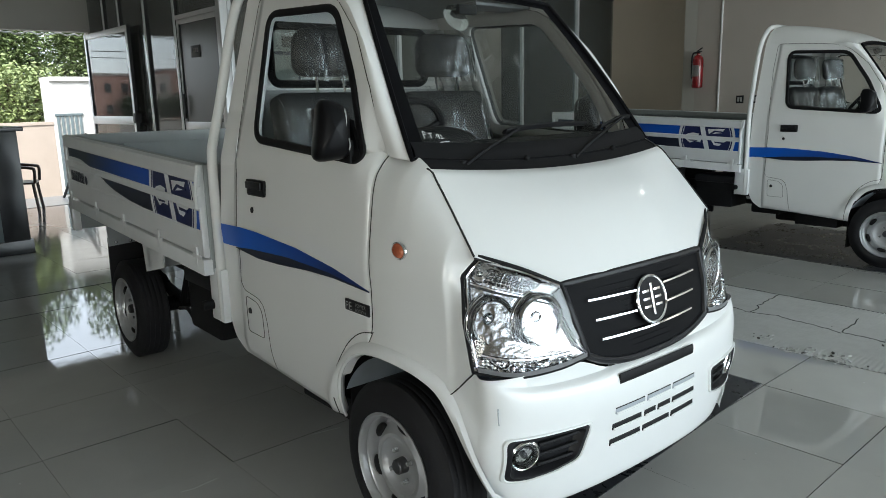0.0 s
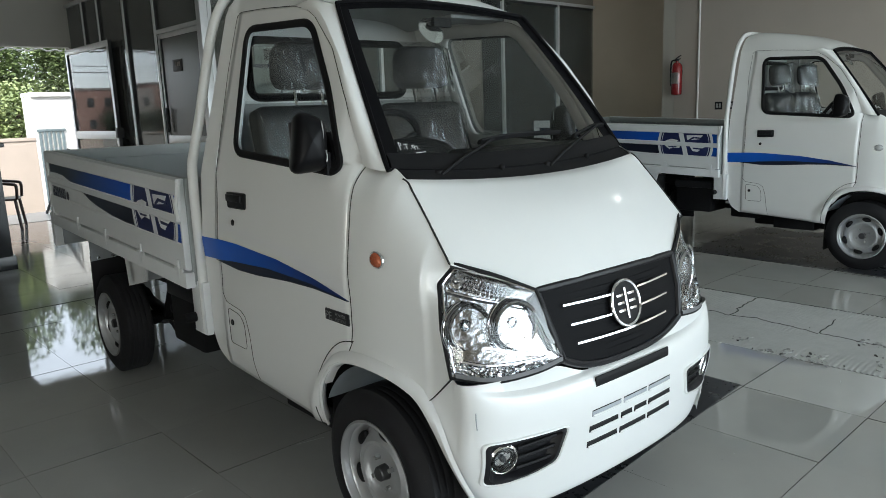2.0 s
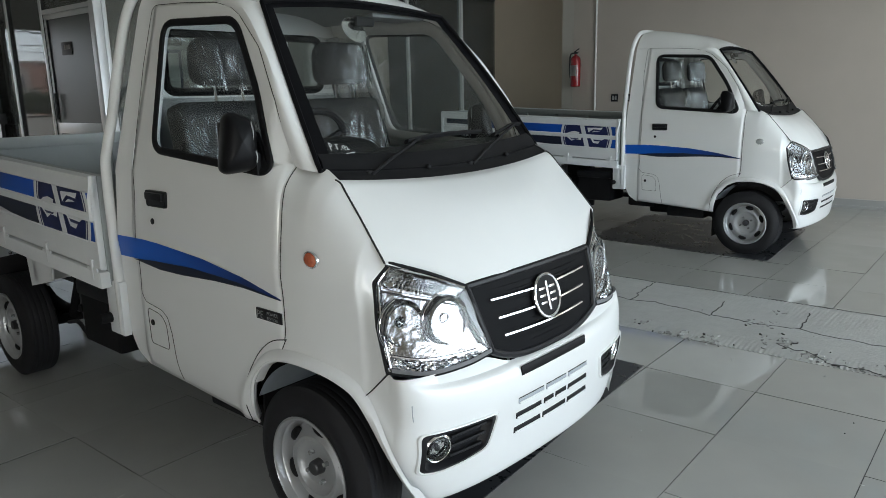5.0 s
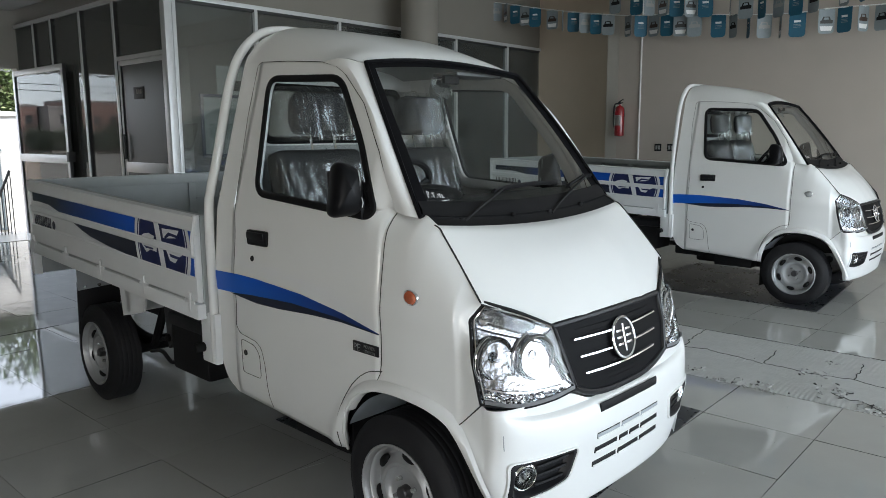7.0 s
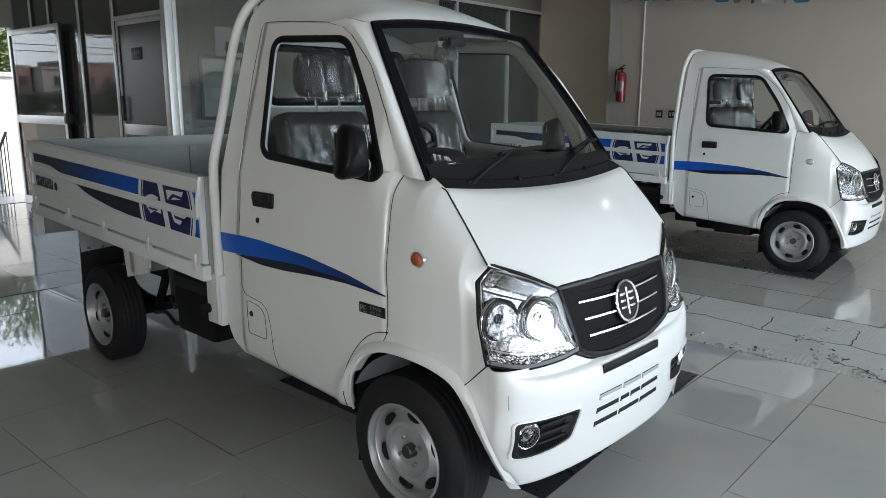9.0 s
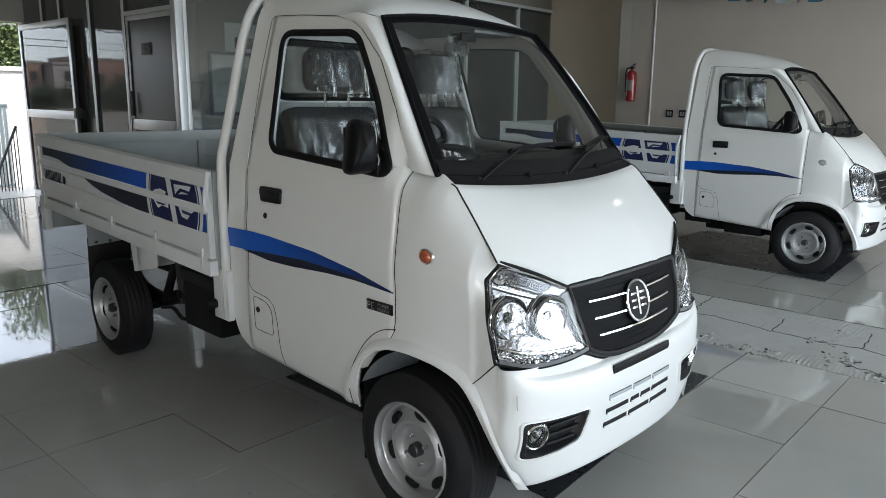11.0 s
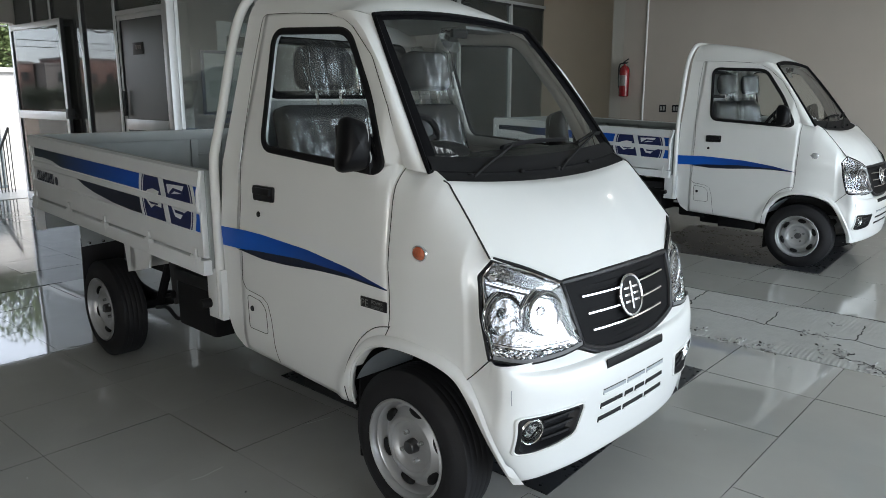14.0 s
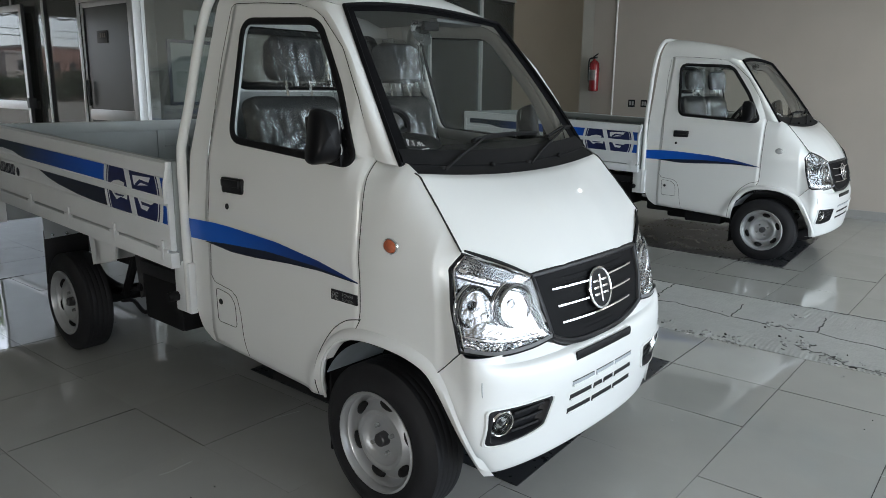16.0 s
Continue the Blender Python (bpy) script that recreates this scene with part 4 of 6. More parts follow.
        mir = part("door_mirror", moved(bm, at @ Matrix.Diagonal((1.1, -s * 1.03, 1.12, 1))), MIRRORBLACK, truck, "black door mirror with wrapped glass")
        part("mirror_glass", box(-0.0352, -0.034, -0.046, 0.046, -0.064, 0.064, rot=at), CHROME, mir)
        # pale strips modelled as the upright highlight on the mirror's wrap
        for y, z0, z1 in ((-0.034, 0.0, 0.058), (-0.040, -0.066, -0.030)):
            part("wrap_strip", tube(spline([(0.044, s * y, z0), (0.046, s * (y - 0.003), (z0 + z1) / 2), (0.040, s * (y - 0.002), z1)], 8), 0.0022, 6, False, 0.4), SHEETGLINT, mir).matrix_basis = at

    # -- cabin --
    part("cab_floor", box(-1.18, 0.10, -0.60, 0.60, 0.60, 0.63), MATT, cab)
    dash = grid([[(x, y, z) for x, z in ((-0.30, 0.80), (-0.36, 1.12), (-0.355, 1.225), (-0.32, 1.268), (-0.23, 1.275), (-0.12, 1.245), (-0.04, 1.20), (0.0, 1.17))] for y in np.linspace(-0.585, 0.585, 15)])
    dashb = part("dashboard", dash, DASH, cab, "dark plastic dashboard")
    hoodb = bmesh.new()
    bmesh.ops.create_uvsphere(hoodb, u_segments=20, v_segments=10, radius=1)
    part("instrument_hood", moved(hoodb, pose(-0.28, -0.28, 1.265) @ Matrix.Diagonal((0.09, 0.19, 0.062, 1))), DASH, dashb)
    sw = pose(-0.46, -0.30, 1.262, 0, -56, 0)
    part("steering_wheel", moved(joined(tube([(0.185 * math.cos(a), 0.185 * math.sin(a), 0) for a in np.linspace(0, 2 * math.pi, 40, False)], 0.014, 8, True),
         lathe([(0.0001, 0.0), (0.05, 0.0), (0.06, -0.02), (0.05, -0.05)], 20, "z"), tube([(-0.18, 0, 0), (-0.05, 0, -0.02)], 0.012, 6), tube([(0.09, 0.155, 0), (0.03, 0.04, -0.02)], 0.012, 6), tube([(0.09, -0.155, 0), (0.03, -0.04, -0.02)], 0.012, 6)), sw), DASH, cab, "black steering wheel")
    part("steering_column", tube([(-0.44, -0.30, 1.247), (-0.28, -0.30, 1.06)], 0.03, 8), DASH, cab)
    part("roof_lining", grid([[(x, y, 1.795 + 0.05 * (1 - (y / 0.44) ** 4)) for y in np.linspace(-0.44, 0.44, 11)] for x in (-1.17, -0.8, -0.55)]), TRIMGREY, cab)
    part("inner_back_trim", box(-1.178, -1.165, -0.58, 0.58, 0.63, 1.470, 0.003), TRIMGREY, cab)
    for s in (-1, 1):
        part("door_trim", box(-1.0, -0.2, s * 0.635 - 0.008, s * 0.635 + 0.008, 0.66, 1.20, 0.006), DASH, cab, "dark door lining")
        part("pillar_trim", tube([(-1.13, s * 0.572, 1.25), (-1.13, s * 0.450, 1.74)], 0.03, 8), LINING, cab)
        ring_in = [skin(s, -0.56 + (p.x + 0.56) * 1.05, 1.475 + (p.z - 1.475) * 1.08, -0.045) for p in WINDOW]
        if s > 0:
            part("window_lining", tube(ring_in, 0.028, 8, True, 0.4, (0, s, 0.25)), LINING, cab)
    for s in (-1, 1):
        yc = s * 0.305
        seat = new("seat")
        seat.parent = truck

        def cushion(x0, x1, hw, z0, z1, tiltdeg, bev):
            b = box(-(x1 - x0) / 2, (x1 - x0) / 2, -hw, hw, -(z1 - z0) / 2, (z1 - z0) / 2)
            bmesh.ops.subdivide_edges(b, edges=b.edges[:], cuts=3, use_grid_fill=True)
            bmesh.ops.bevel(b, geom=[e for e in b.edges if e.is_manifold and e.calc_face_angle(0) > 0.5], offset=bev, segments=4, affect="EDGES", profile=0.6)
            return moved(b, pose((x0 + x1) / 2, yc, (z0 + z1) / 2, 0, tiltdeg, 0))
        part("seat_base", cushion(-0.86, -0.38, 0.235, 0.74, 0.88, -6, 0.04), SEATVINYL, seat)
        part("seat_back", cushion(-0.95, -0.83, 0.228, 0.84, 1.455, -12, 0.045), SEATVINYL, seat, "dark cloth seat back in plastic wrap")
        hr = bmesh.new()
        hol = rounded([(0, -0.155, -0.092), (0, 0.155, -0.092), (0, 0.135, 0.098), (0, -0.135, 0.098)], 0.065, 6)
        hrs = [[hr.verts.new((dx, p.y * f, p.z * f)) for p in hol] for f, dx in ((0.02, 0.054), (0.55, 0.052), (0.82, 0.042), (0.96, 0.018), (1.0, -0.005), (0.95, -0.035), (0.8, -0.05), (0.02, -0.055))]
        for a_, b_ in zip(hrs, hrs[1:]):
            for k_ in range(len(a_)):
                hr.faces.new((a_[k_], a_[(k_ + 1) % len(a_)], b_[(k_ + 1) % len(a_)], b_[k_]))
        part("headrest", moved(hr, pose(-0.912, yc, 1.607, 0, -8, 0)), SEATVINYL, seat, "dark headrest in plastic wrap")
        for d in (-0.062, 0.062):
            part("headrest_post", tube([(-0.885, yc + d, 1.455), (-0.900, yc + d, 1.53)], 0.006, 6), CHROME, seat)
        # crumpled clear wrap over back and headrest
        for name, x, z0, z1, hw, k in (("seat_wrap", -0.752, 0.90, 1.478, 0.262, -0.21), ("headrest_wrap", -0.846, 1.495, 1.722, 0.180, -0.14)):
            rows = []
            for i in range(61):
                f = i / 60
                z = z0 + (z1 - z0) * f
                row = []
                for j in range(121):
                    q = j / 120 * 2 - 1
                    g = hw / 0.165
                    w = noise.noise(Vector((q * 3 + s, z * 3.0, 1.7))) * 0.012 + noise.noise(Vector((q * 10 * g + z * 4, z * 5, 4 + s))) * 0.011 + noise.noise(Vector((q * 18 * g + z * 9, z * 4, 9 + s))) * 0.007 + noise.noise(Vector((q * 34 * g - z * 10, z * 7, 3 + s))) * 0.002
                    row.append((x + k * (z - z0) + w + 0.012 - 0.07 * abs(q) ** 5 - (0.05 * max(0, f - 0.88) / 0.12), yc + hw * q + w * 0.6, z))
                rows.append(row)
            part(name, grid(rows), SHEET, seat, "crumpled clear plastic wrap").visible_shadow = False
    part("inner_mirror", box(-0.452, -0.43, -0.02, 0.07, 1.725, 1.762, 0.008), MATT, cab)
    part("sun_visor", box(-0.62, -0.47, 0.1, 0.40, 1.768, 1.784, 0.006), SEALGREY, cab)
    # thin disc in place of a loose flap of clear plastic wrap
    part("visor_sticker", moved(lathe([(0.0001, 0.0), (0.055, 0.0), (0.055, 0.004)], 20, "x"), pose(-0.44, -0.03, 1.71, 0, -30, 0)), SHEET, cab)

    # -- chassis --
    for s in (-1, 1):
        part("frame_rail", box(-3.45, 0.25, s * 0.33 - 0.03, s * 0.33 + 0.03, 0.45, 0.58, 0.004), MATT, truck, "black chassis rail")
    part("engine_pan", box(-1.1, -0.1, -0.28, 0.28, 0.24, 0.60, 0.03), MATT, truck)
    part("front_axle", tube([(-0.05, -0.52, 0.26), (-0.05, 0.52, 0.26)], 0.035, 8), MATT, truck)
    ax = part("rear_axle", tube([(-2.55, -0.52, 0.272), (-2.55, 0.52, 0.272)], 0.045, 10), MATT, truck)
    bm = bmesh.new()
    bmesh.ops.create_uvsphere(bm, u_segments=16, v_segments=10, radius=0.13)
    part("differential", moved(bm, pose(-2.55, 0.05, 0.28)), MATT, ax)
    for s in (-1, 1):
        for k in range(4):
            part("leaf_spring", tube(spline([(-1.95 - 0.08 * k, s * 0.42, 0.42 - 0.012 * k), (-2.55, s * 0.42, 0.335 - 0.014 * k), (-3.05 + 0.08 * k, s * 0.42, 0.43 - 0.012 * k)], 12), 0.028, 6, False, 0.2, (0, 0, 1)), MATT, truck)
        part("spring_shackle", box(-1.98, -1.92, s * 0.42 - 0.03, s * 0.42 + 0.03, 0.36, 0.60, 0.005), MATT, truck)
        part("damper", tube([(-2.36, s * 0.45, 0.32), (-2.15, s * 0.45, 0.66)], 0.025, 8), MATT, truck)
        part("cross_bearer", box(-2.12, -2.06, s * 0.30 if s > 0 else -0.70, 0.70 if s > 0 else -0.30, 0.60, 0.72, 0.004), BEDPAINT, truck)
    # added black panel that hides the bright floor and keeps the gap dark
    part("underbody_shield", box(-2.32, -1.70, -0.325, -0.290, 0.26, 0.72, 0.01), MATT, truck, "added black panel filling the dark gap under the bed")
    hang = part("spring_hanger", plate([(-1.99, -0.56, 0.70), (-1.89, -0.56, 0.70), (-1.91, -0.56, 0.44), (-1.95, -0.56, 0.40)], (0, 1, 0), 0.03), HUBDARK, truck, "dark steel spring hanger")
    part("hanger_bolt", moved(lathe([(0.0001, -0.014), (0.020, -0.012), (0.022, 0.004)], 10), pose(-1.94, -0.562, 0.46)), MATT, hang)
    part("brake_canister", tube([(-1.86, -0.50, 0.36), (-1.78, -0.50, 0.52)], 0.045, 12), MATT, truck, "black brake canister")
    part("brake_hose", tube(spline([(-1.84, -0.50, 0.40), (-1.97, -0.53, 0.31), (-2.12, -0.52, 0.34), (-2.30, -0.50, 0.30)], 16), 0.011, 6), RUBBER, truck)
    bat = part("battery_box", box(-1.70, -1.34, -0.66, -0.36, 0.375, 0.655, 0.02), MATT, truck, "black plastic battery box")
    part("battery_lid", box(-1.71, -1.33, -0.67, -0.35, 0.60, 0.665, 0.012), BLACK, bat)
    part("fuel_tank", box(-1.95, -1.25, 0.30, 0.66, 0.36, 0.60, 0.04), MATT, truck)
    part("exhaust", tube([(-0.6, 0.18, 0.30), (-1.6, 0.20, 0.32), (-2.2, 0.25, 0.36), (-3.2, 0.25, 0.40)], 0.025, 8), MATT, truck)
    part("under_cab_box", box(-1.22, -0.95, -0.52, -0.10, 0.33, 0.48, 0.02), MATT, truck)
    part("sill_bracket", box(-0.80, -0.45, -0.56, -0.40, 0.27, 0.36, 0.01), MATT, truck)
    for s in (-1, 1):
        wheel(truck, -0.05, s, 0.668)
        wheel(truck, -2.56, s, 0.712)
        fb = part("flap_bracket", plate([(-2.745, s * 0.475, 0.790), (-2.745, s * 0.720, 0.790), (-2.735, s * 0.720, 0.625), (-2.735, s * 0.480, 0.640)], (1, 0, 0), 0.006), GREYPAINT, truck, "grey painted mud flap bracket")
        for y in (0.52, 0.60, 0.68):
            part("flap_bolt", moved(lathe([(0.0001, 0.010), (0.009, 0.009), (0.010, 0.0)], 8, "x"), pose(-2.731, s * y, 0.645)), SILVER, fb)
        part("rear_mud_flap", moved(box(-0.005, 0.005, -0.122, 0.122, -0.29, 0.03, 0.003), pose(-2.742, s * 0.600, 0.645, 0, 4, 0)), RUBBER, fb, "black rubber flap")
        part("wing_bracket", plate([(-2.19, s * 0.70, 0.745), (-1.87, s * 0.70, 0.735), (-1.905, s * 0.70, 0.630), (-2.16, s * 0.70, 0.570)], (0, -s, 0), 0.012), BEDPAINT, truck, "white pressed bracket under the bed")

    # -- load bed --
    bed = new("load_bed")
    bed.parent = truck

    def zr(x, z):
        return z - RAKE * (x + 1.24)

    def raked(bm):
        for v in bm.verts:
            v.co.z -= RAKE * (v.co.x + 1.24)
        return bm
    part("bed_floor", raked(box(-3.39, -1.24, -0.70, 0.70, 0.757, 0.792, 0.004)), GREYPAINT, bed, "grey painted steel bed floor")
    for x in np.linspace(-3.31, -1.4, 12):
        part("floor_rib", raked(box(x - 0.03, x + 0.03, -0.69, 0.69, 0.790, 0.802, 0.005)), GREYPAINT, bed)
    part("headboard", raked(box(-1.262, -1.238, -0.715, 0.715, 0.72, 1.175, 0.006)), BEDSHADED, bed, "white pressed headboard")
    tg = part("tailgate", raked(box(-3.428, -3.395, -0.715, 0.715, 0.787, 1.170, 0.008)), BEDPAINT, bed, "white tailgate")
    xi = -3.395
    part("gate_sheet", raked(box(xi - 0.002, xi + 0.001, -0.70, 0.70, 0.787, 1.162)), BEDSHADED, bed, smooth=False)
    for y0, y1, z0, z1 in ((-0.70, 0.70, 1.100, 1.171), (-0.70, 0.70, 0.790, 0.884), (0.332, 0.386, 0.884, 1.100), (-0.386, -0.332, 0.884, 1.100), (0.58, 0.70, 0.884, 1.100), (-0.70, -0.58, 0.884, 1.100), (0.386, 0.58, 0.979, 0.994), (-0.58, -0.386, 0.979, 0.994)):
        part("gate_frame_bar", raked(box(xi, xi + 0.014, y0, y1, z0, z1, 0.004)), BEDSHADED, bed)
    beam = part("tail_beam", raked(box(-3.42, -3.37, -0.70, 0.70, 0.572, 0.757, 0.006)), GREYPAINT, bed)
    for s in (-1, 1):
        y0, y1 = sorted((s * 0.445, s * 0.565))
        part("lamp_opening", raked(box(-3.372, -3.366, y0, y1, 0.612, 0.668, 0.002)), MATT, beam)
        part("opening_rim", tube([(-3.366, y, z - RAKE * (-3.366 + 1.24)) for y, z in ((y0, 0.612), (y1, 0.612), (y1, 0.668), (y0, 0.668))], 0.005, 6, True), BEDPAINT, beam)
    part("number_plate", raked(box(-3.432, -3.422, -0.25, 0.25, 0.58, 0.68, 0.003)), BLACK, bed)
    for s in (-1, 1):
        yo = 0.728
        rail = part("side_rail", raked(box(-3.42, -1.238, s * yo - 0.022, s * yo + 0.022, 0.712, 0.781, 0.006)), BEDPAINT, bed, "white rail under the dropside")
        base = 0.787
        # dropside: sheet with proud bands
        bands = [(base, base + 0.112, 0.012), (base + 0.112, base + 0.195, 0.004), (base + 0.195, base + 0.232, 0.012), (base + 0.232, base + 0.315, 0.004), (base + 0.315, base + 0.385, 0.014)]
        prof = []
        for z0, z1, d in bands:
            prof += [(z0 + 0.004, d), (z1 - 0.004, d)]
        outer = [(prof[0][1] - 0.01, base)] + [(d, z) for z, d in prof] + [(-0.012, base + 0.388), (-0.022, base + 0.380), (-0.022, base)]
        bm = bmesh.new()
        ra, rb = [], []
        for d, z in outer:
            ra.append(bm.verts.new((-3.405, s * (yo + d), zr(-3.405, z))))
            rb.append(bm.verts.new((-1.248, s * (yo + d), zr(-1.248, z))))
        for k in range(len(outer)):
            k2 = (k + 1) % len(outer)
            bm.faces.new((ra[k], rb[k], rb[k2], ra[k2]))
        bm.faces.new(ra)
        bm.faces.new(rb[::-1])
        side = part("dropside", bm, BEDPAINT, bed, "white pressed steel dropside with blue decals")
        for x0, x1 in ((-1.262, -1.245), (-3.408, -3.38)):
            part("dropside_end", raked(box(x0, x1, s * yo + s * 0.002 - 0.013, s * yo + s * 0.002 + 0.013, base + 0.01, base + 0.37, 0.004)), BEDPAINT, bed)
        for x in np.linspace(-3.2, -1.5, 5):
            part("inner_rib", raked(box(x - 0.035, x + 0.035, s * (yo - 0.042) - 0.020, s * (yo - 0.042) + 0.020, base + 0.01, base + 0.330, 0.006)), BEDSHADED, bed)
        part("inner_rail", raked(box(-3.37, -1.27, s * (yo - 0.046) - 0.026, s * (yo - 0.046) + 0.026, base + 0.328, base + 0.380, 0.006)), BEDSHADED, bed)
        part("inner_sheet", raked(box(-3.38, -1.265, s * (yo - 0.024) - 0.001, s * (yo - 0.024) + 0.001, base + 0.005, base + 0.340)), BEDSHADED, bed, smooth=False)
        for x in (-3.335, -2.80, -2.298, -1.775, -1.312):
            part("hinge", raked(joined(box(x - 0.045, x + 0.045, s * (yo + 0.018) - 0.004, s * (yo + 0.018) + 0.004, base - 0.010, base + 0.006, 0.002),
                 box(x - 0.012, x + 0.012, s * (yo + 0.019) - 0.005, s * (yo + 0.019) + 0.005, base - 0.05, base + 0.04, 0.003))), BEDPAINT, rail)
        part("latch", raked(joined(tube([(-1.222, s * 0.745, 1.18), (-1.228, s * 0.752, 1.12), (-1.245, s * 0.752, 1.08), (-1.250, s * 0.750, 1.00)], 0.011, 6), box(-1.262, -1.235, s * 0.742 - 0.008, s * 0.742 + 0.008, 1.05, 1.09, 0.003))), BEDPAINT, bed)
        part("bolt", moved(lathe([(0.0001, 0.018), (0.02, 0.018), (0.022, 0.0), (0.022, -0.03)], 12), pose(-1.285, s * 0.735, 0.575) @ Matrix.Diagonal((1, s, 1, 1))), MATT, bed)
        part("corner_stop", moved(lathe([(0.0001, 0.018), (0.02, 0.018), (0.022, 0.0)], 12), pose(-3.435, s * 0.725, 0.80) @ Matrix.Diagonal((1, s, 1, 1))), MATT, bed)
        part("tail_post", raked(box(-3.428, -3.375, s * 0.722 - 0.025, s * 0.722 + 0.025, 0.565, 0.757, 0.005)), BEDPAINT, bed)

        # decals: flat vinyl on the recessed bands
        yd = s * (yo + 0.0052)

        def decal(name, pts, m, off=0.0):
            q = [(x, yd + s * off, zr(x, z)) for x, z in pts]
            part(name, plate(q, (0, s, 0), 0.0012), m, side, smooth=False)
        b1, t1, b2, t2_ = base + 0.232, base + 0.315, base + 0.112, base + 0.195
        decal("blue_band", [(-3.33, t1), (-3.33, t1 - 0.055), (-3.20, t1 - 0.052), (-3.05, t1 - 0.056), (-2.95, b1 + 0.010), (-2.88, b1), (-1.30, b1), (-1.30, t1)], BANDINK)
        decal("navy_wedge", [(-2.68, t2_), (-2.55, t2_ - 0.032), (-2.43, b2 + 0.032), (-2.19, b2 + 0.010), (-1.95, b2), (-1.60, b2), (-1.60, t2_)], NAVY)
        decal("blue_end", [(-1.62, b2), (-1.262, b2), (-1.262, t2_), (-1.62, t2_)], BLUE)
        decal("blue_end", [(-1.302, b1), (-1.262, b1), (-1.262, t1), (-1.302, t1)], BLUE)
        # round mark cut by the ribs
        cxm, czm = -1.580, base + 0.213

        def side_of(r, z, e):
            return cxm + e * math.sqrt(r * r - (z - czm) ** 2)
        for zlo, zhi in ((b1, t1), (b2, t2_)):
            zz = [zlo + (zhi - zlo) * k / 8 for k in range(9)]
            decal("mark_ground", [(side_of(0.27, z, -1), z) for z in zz] + [(side_of(0.27, z, 1), z) for z in zz[::-1]], MARKINK, 0.0014)
            for e in (-1, 1):
                for r0, r1 in ((0.256, 0.281), (0.238, 0.243)):
                    decal("mark_ring", [(side_of(r1, z, e), z) for z in zz] + [(side_of(r0, z, e), z) for z in zz[::-1]], BEDPAINT, 0.0028)
            xa = lambda z: -1.642 + 0.049 * (base + 0.297 - z) / 0.183
            decal("mark_bar", [(xa(zlo), zlo), (xa(zlo) + 0.048, zlo), (xa(zhi) + 0.048, zhi), (xa(zhi), zhi)], BEDPAINT, 0.0028)
        for pts in ([(-1.79, b1), (-1.66, b1), (-1.65, b1 + 0.016), (-1.71, b1 + 0.024), (-1.76, b1 + 0.014)], [(-1.565, t1 - 0.020), (-1.40, t1 - 0.012), (-1.43, t1 - 0.050), (-1.53, b1 + 0.020), (-1.555, b1 + 0.020)],
                    [(-1.79, t2_), (-1.63, t2_), (-1.635, t2_ - 0.022), (-1.70, t2_ - 0.018), (-1.74, t2_ - 0.036)], [(-1.53, t2_), (-1.38, t2_), (-1.42, t2_ - 0.020), (-1.45, b2 + 0.035), (-1.50, b2 + 0.040)]):
            decal("mark_wing", pts, BEDPAINT, 0.0028)
        for pts in ([(-1.545, b1 + 0.024), (-1.50, b1 + 0.052), (-1.40, b1 + 0.046), (-1.40, b1 + 0.034), (-1.49, b1 + 0.038), (-1.53, b1 + 0.018)], [(-1.50, t2_ - 0.010), (-1.40, t2_ - 0.014), (-1.40, t2_ - 0.026), (-1.49, t2_ - 0.024)],
                    [(-1.76, t2_ - 0.006), (-1.66, t2_ - 0.006), (-1.67, t2_ - 0.014), (-1.74, t2_ - 0.016)]):
            decal("mark_stroke", pts, MARKINK, 0.0040)
        # model lettering as plain bars
        zt = base + 0.115
        for k in range(7):
            x = -3.318 + k * 0.041
            decal("letter_bar", [(x, zt), (x + 0.031, zt), (x + 0.031, zt + 0.062), (x + 0.023, zt + 0.062), (x + 0.023, zt + 0.010), (x + 0.008, zt + 0.010), (x + 0.008, zt + 0.062), (x, zt + 0.062)], NAVY, 0.0016)
        decal("letter_disc", [(-2.992 + 0.022 * math.cos(a), zt + 0.025 + 0.026 * math.sin(a)) for a in np.linspace(0, 2 * math.pi, 16, False)], NAVY, 0.0016)

    # -- hoop behind the cab --
    hoop = [(-1.206, -0.690, 0.520), (-1.206, -0.690, 0.80), (-1.206, -0.690, 1.18), (-1.210, -0.672, 1.285), (-1.216, -0.632, 1.42), (-1.222, -0.566, 1.68), (-1.220, -0.516, 1.83), (-1.217, -0.448, 1.922), (-1.214, -0.365, 1.975), (-1.212, -0.25, 1.992)]
    pts = spline(hoop, 40)
    full = np.vstack([pts, flip(pts[::-1], -1)])
    hoop_ob = part("hoop", tube(full, 0.0205, 12, False, 0.95, (1, 0, 0)), PAINT, truck, "white tubular hoop behind the cab")
    for s in (-1, 1):
        part("hoop_foot", box(-1.30, -1.175, s * 0.690 - 0.016, s * 0.690 + 0.016, 0.51, 0.74, 0.006), BEDPAINT, hoop_ob)
    return truck


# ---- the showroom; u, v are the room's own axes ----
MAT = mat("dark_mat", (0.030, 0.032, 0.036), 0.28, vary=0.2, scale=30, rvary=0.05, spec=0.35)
DUSTYTILE = mat("dusty_tile", (0.27, 0.275, 0.268), 0.07, vary=0.10, scale=5.0, rvary=0.03, obj=0.04, spec=0.35, bump=0.015, bscale=9)
TILE = mat("polished_tile", (0.408, 0.408, 0.388), 0.035, vary=0.07, scale=3.0, rvary=0.012, obj=0.03, spec=1.0)
GROUT = mat("grout", (0.05, 0.048, 0.045), 0.8, vary=0.2, scale=20)
MORTAR = mat("mortar_bed", (0.46, 0.465, 0.45), 0.36, vary=0.10, scale=16, bump=0.3, bscale=50)
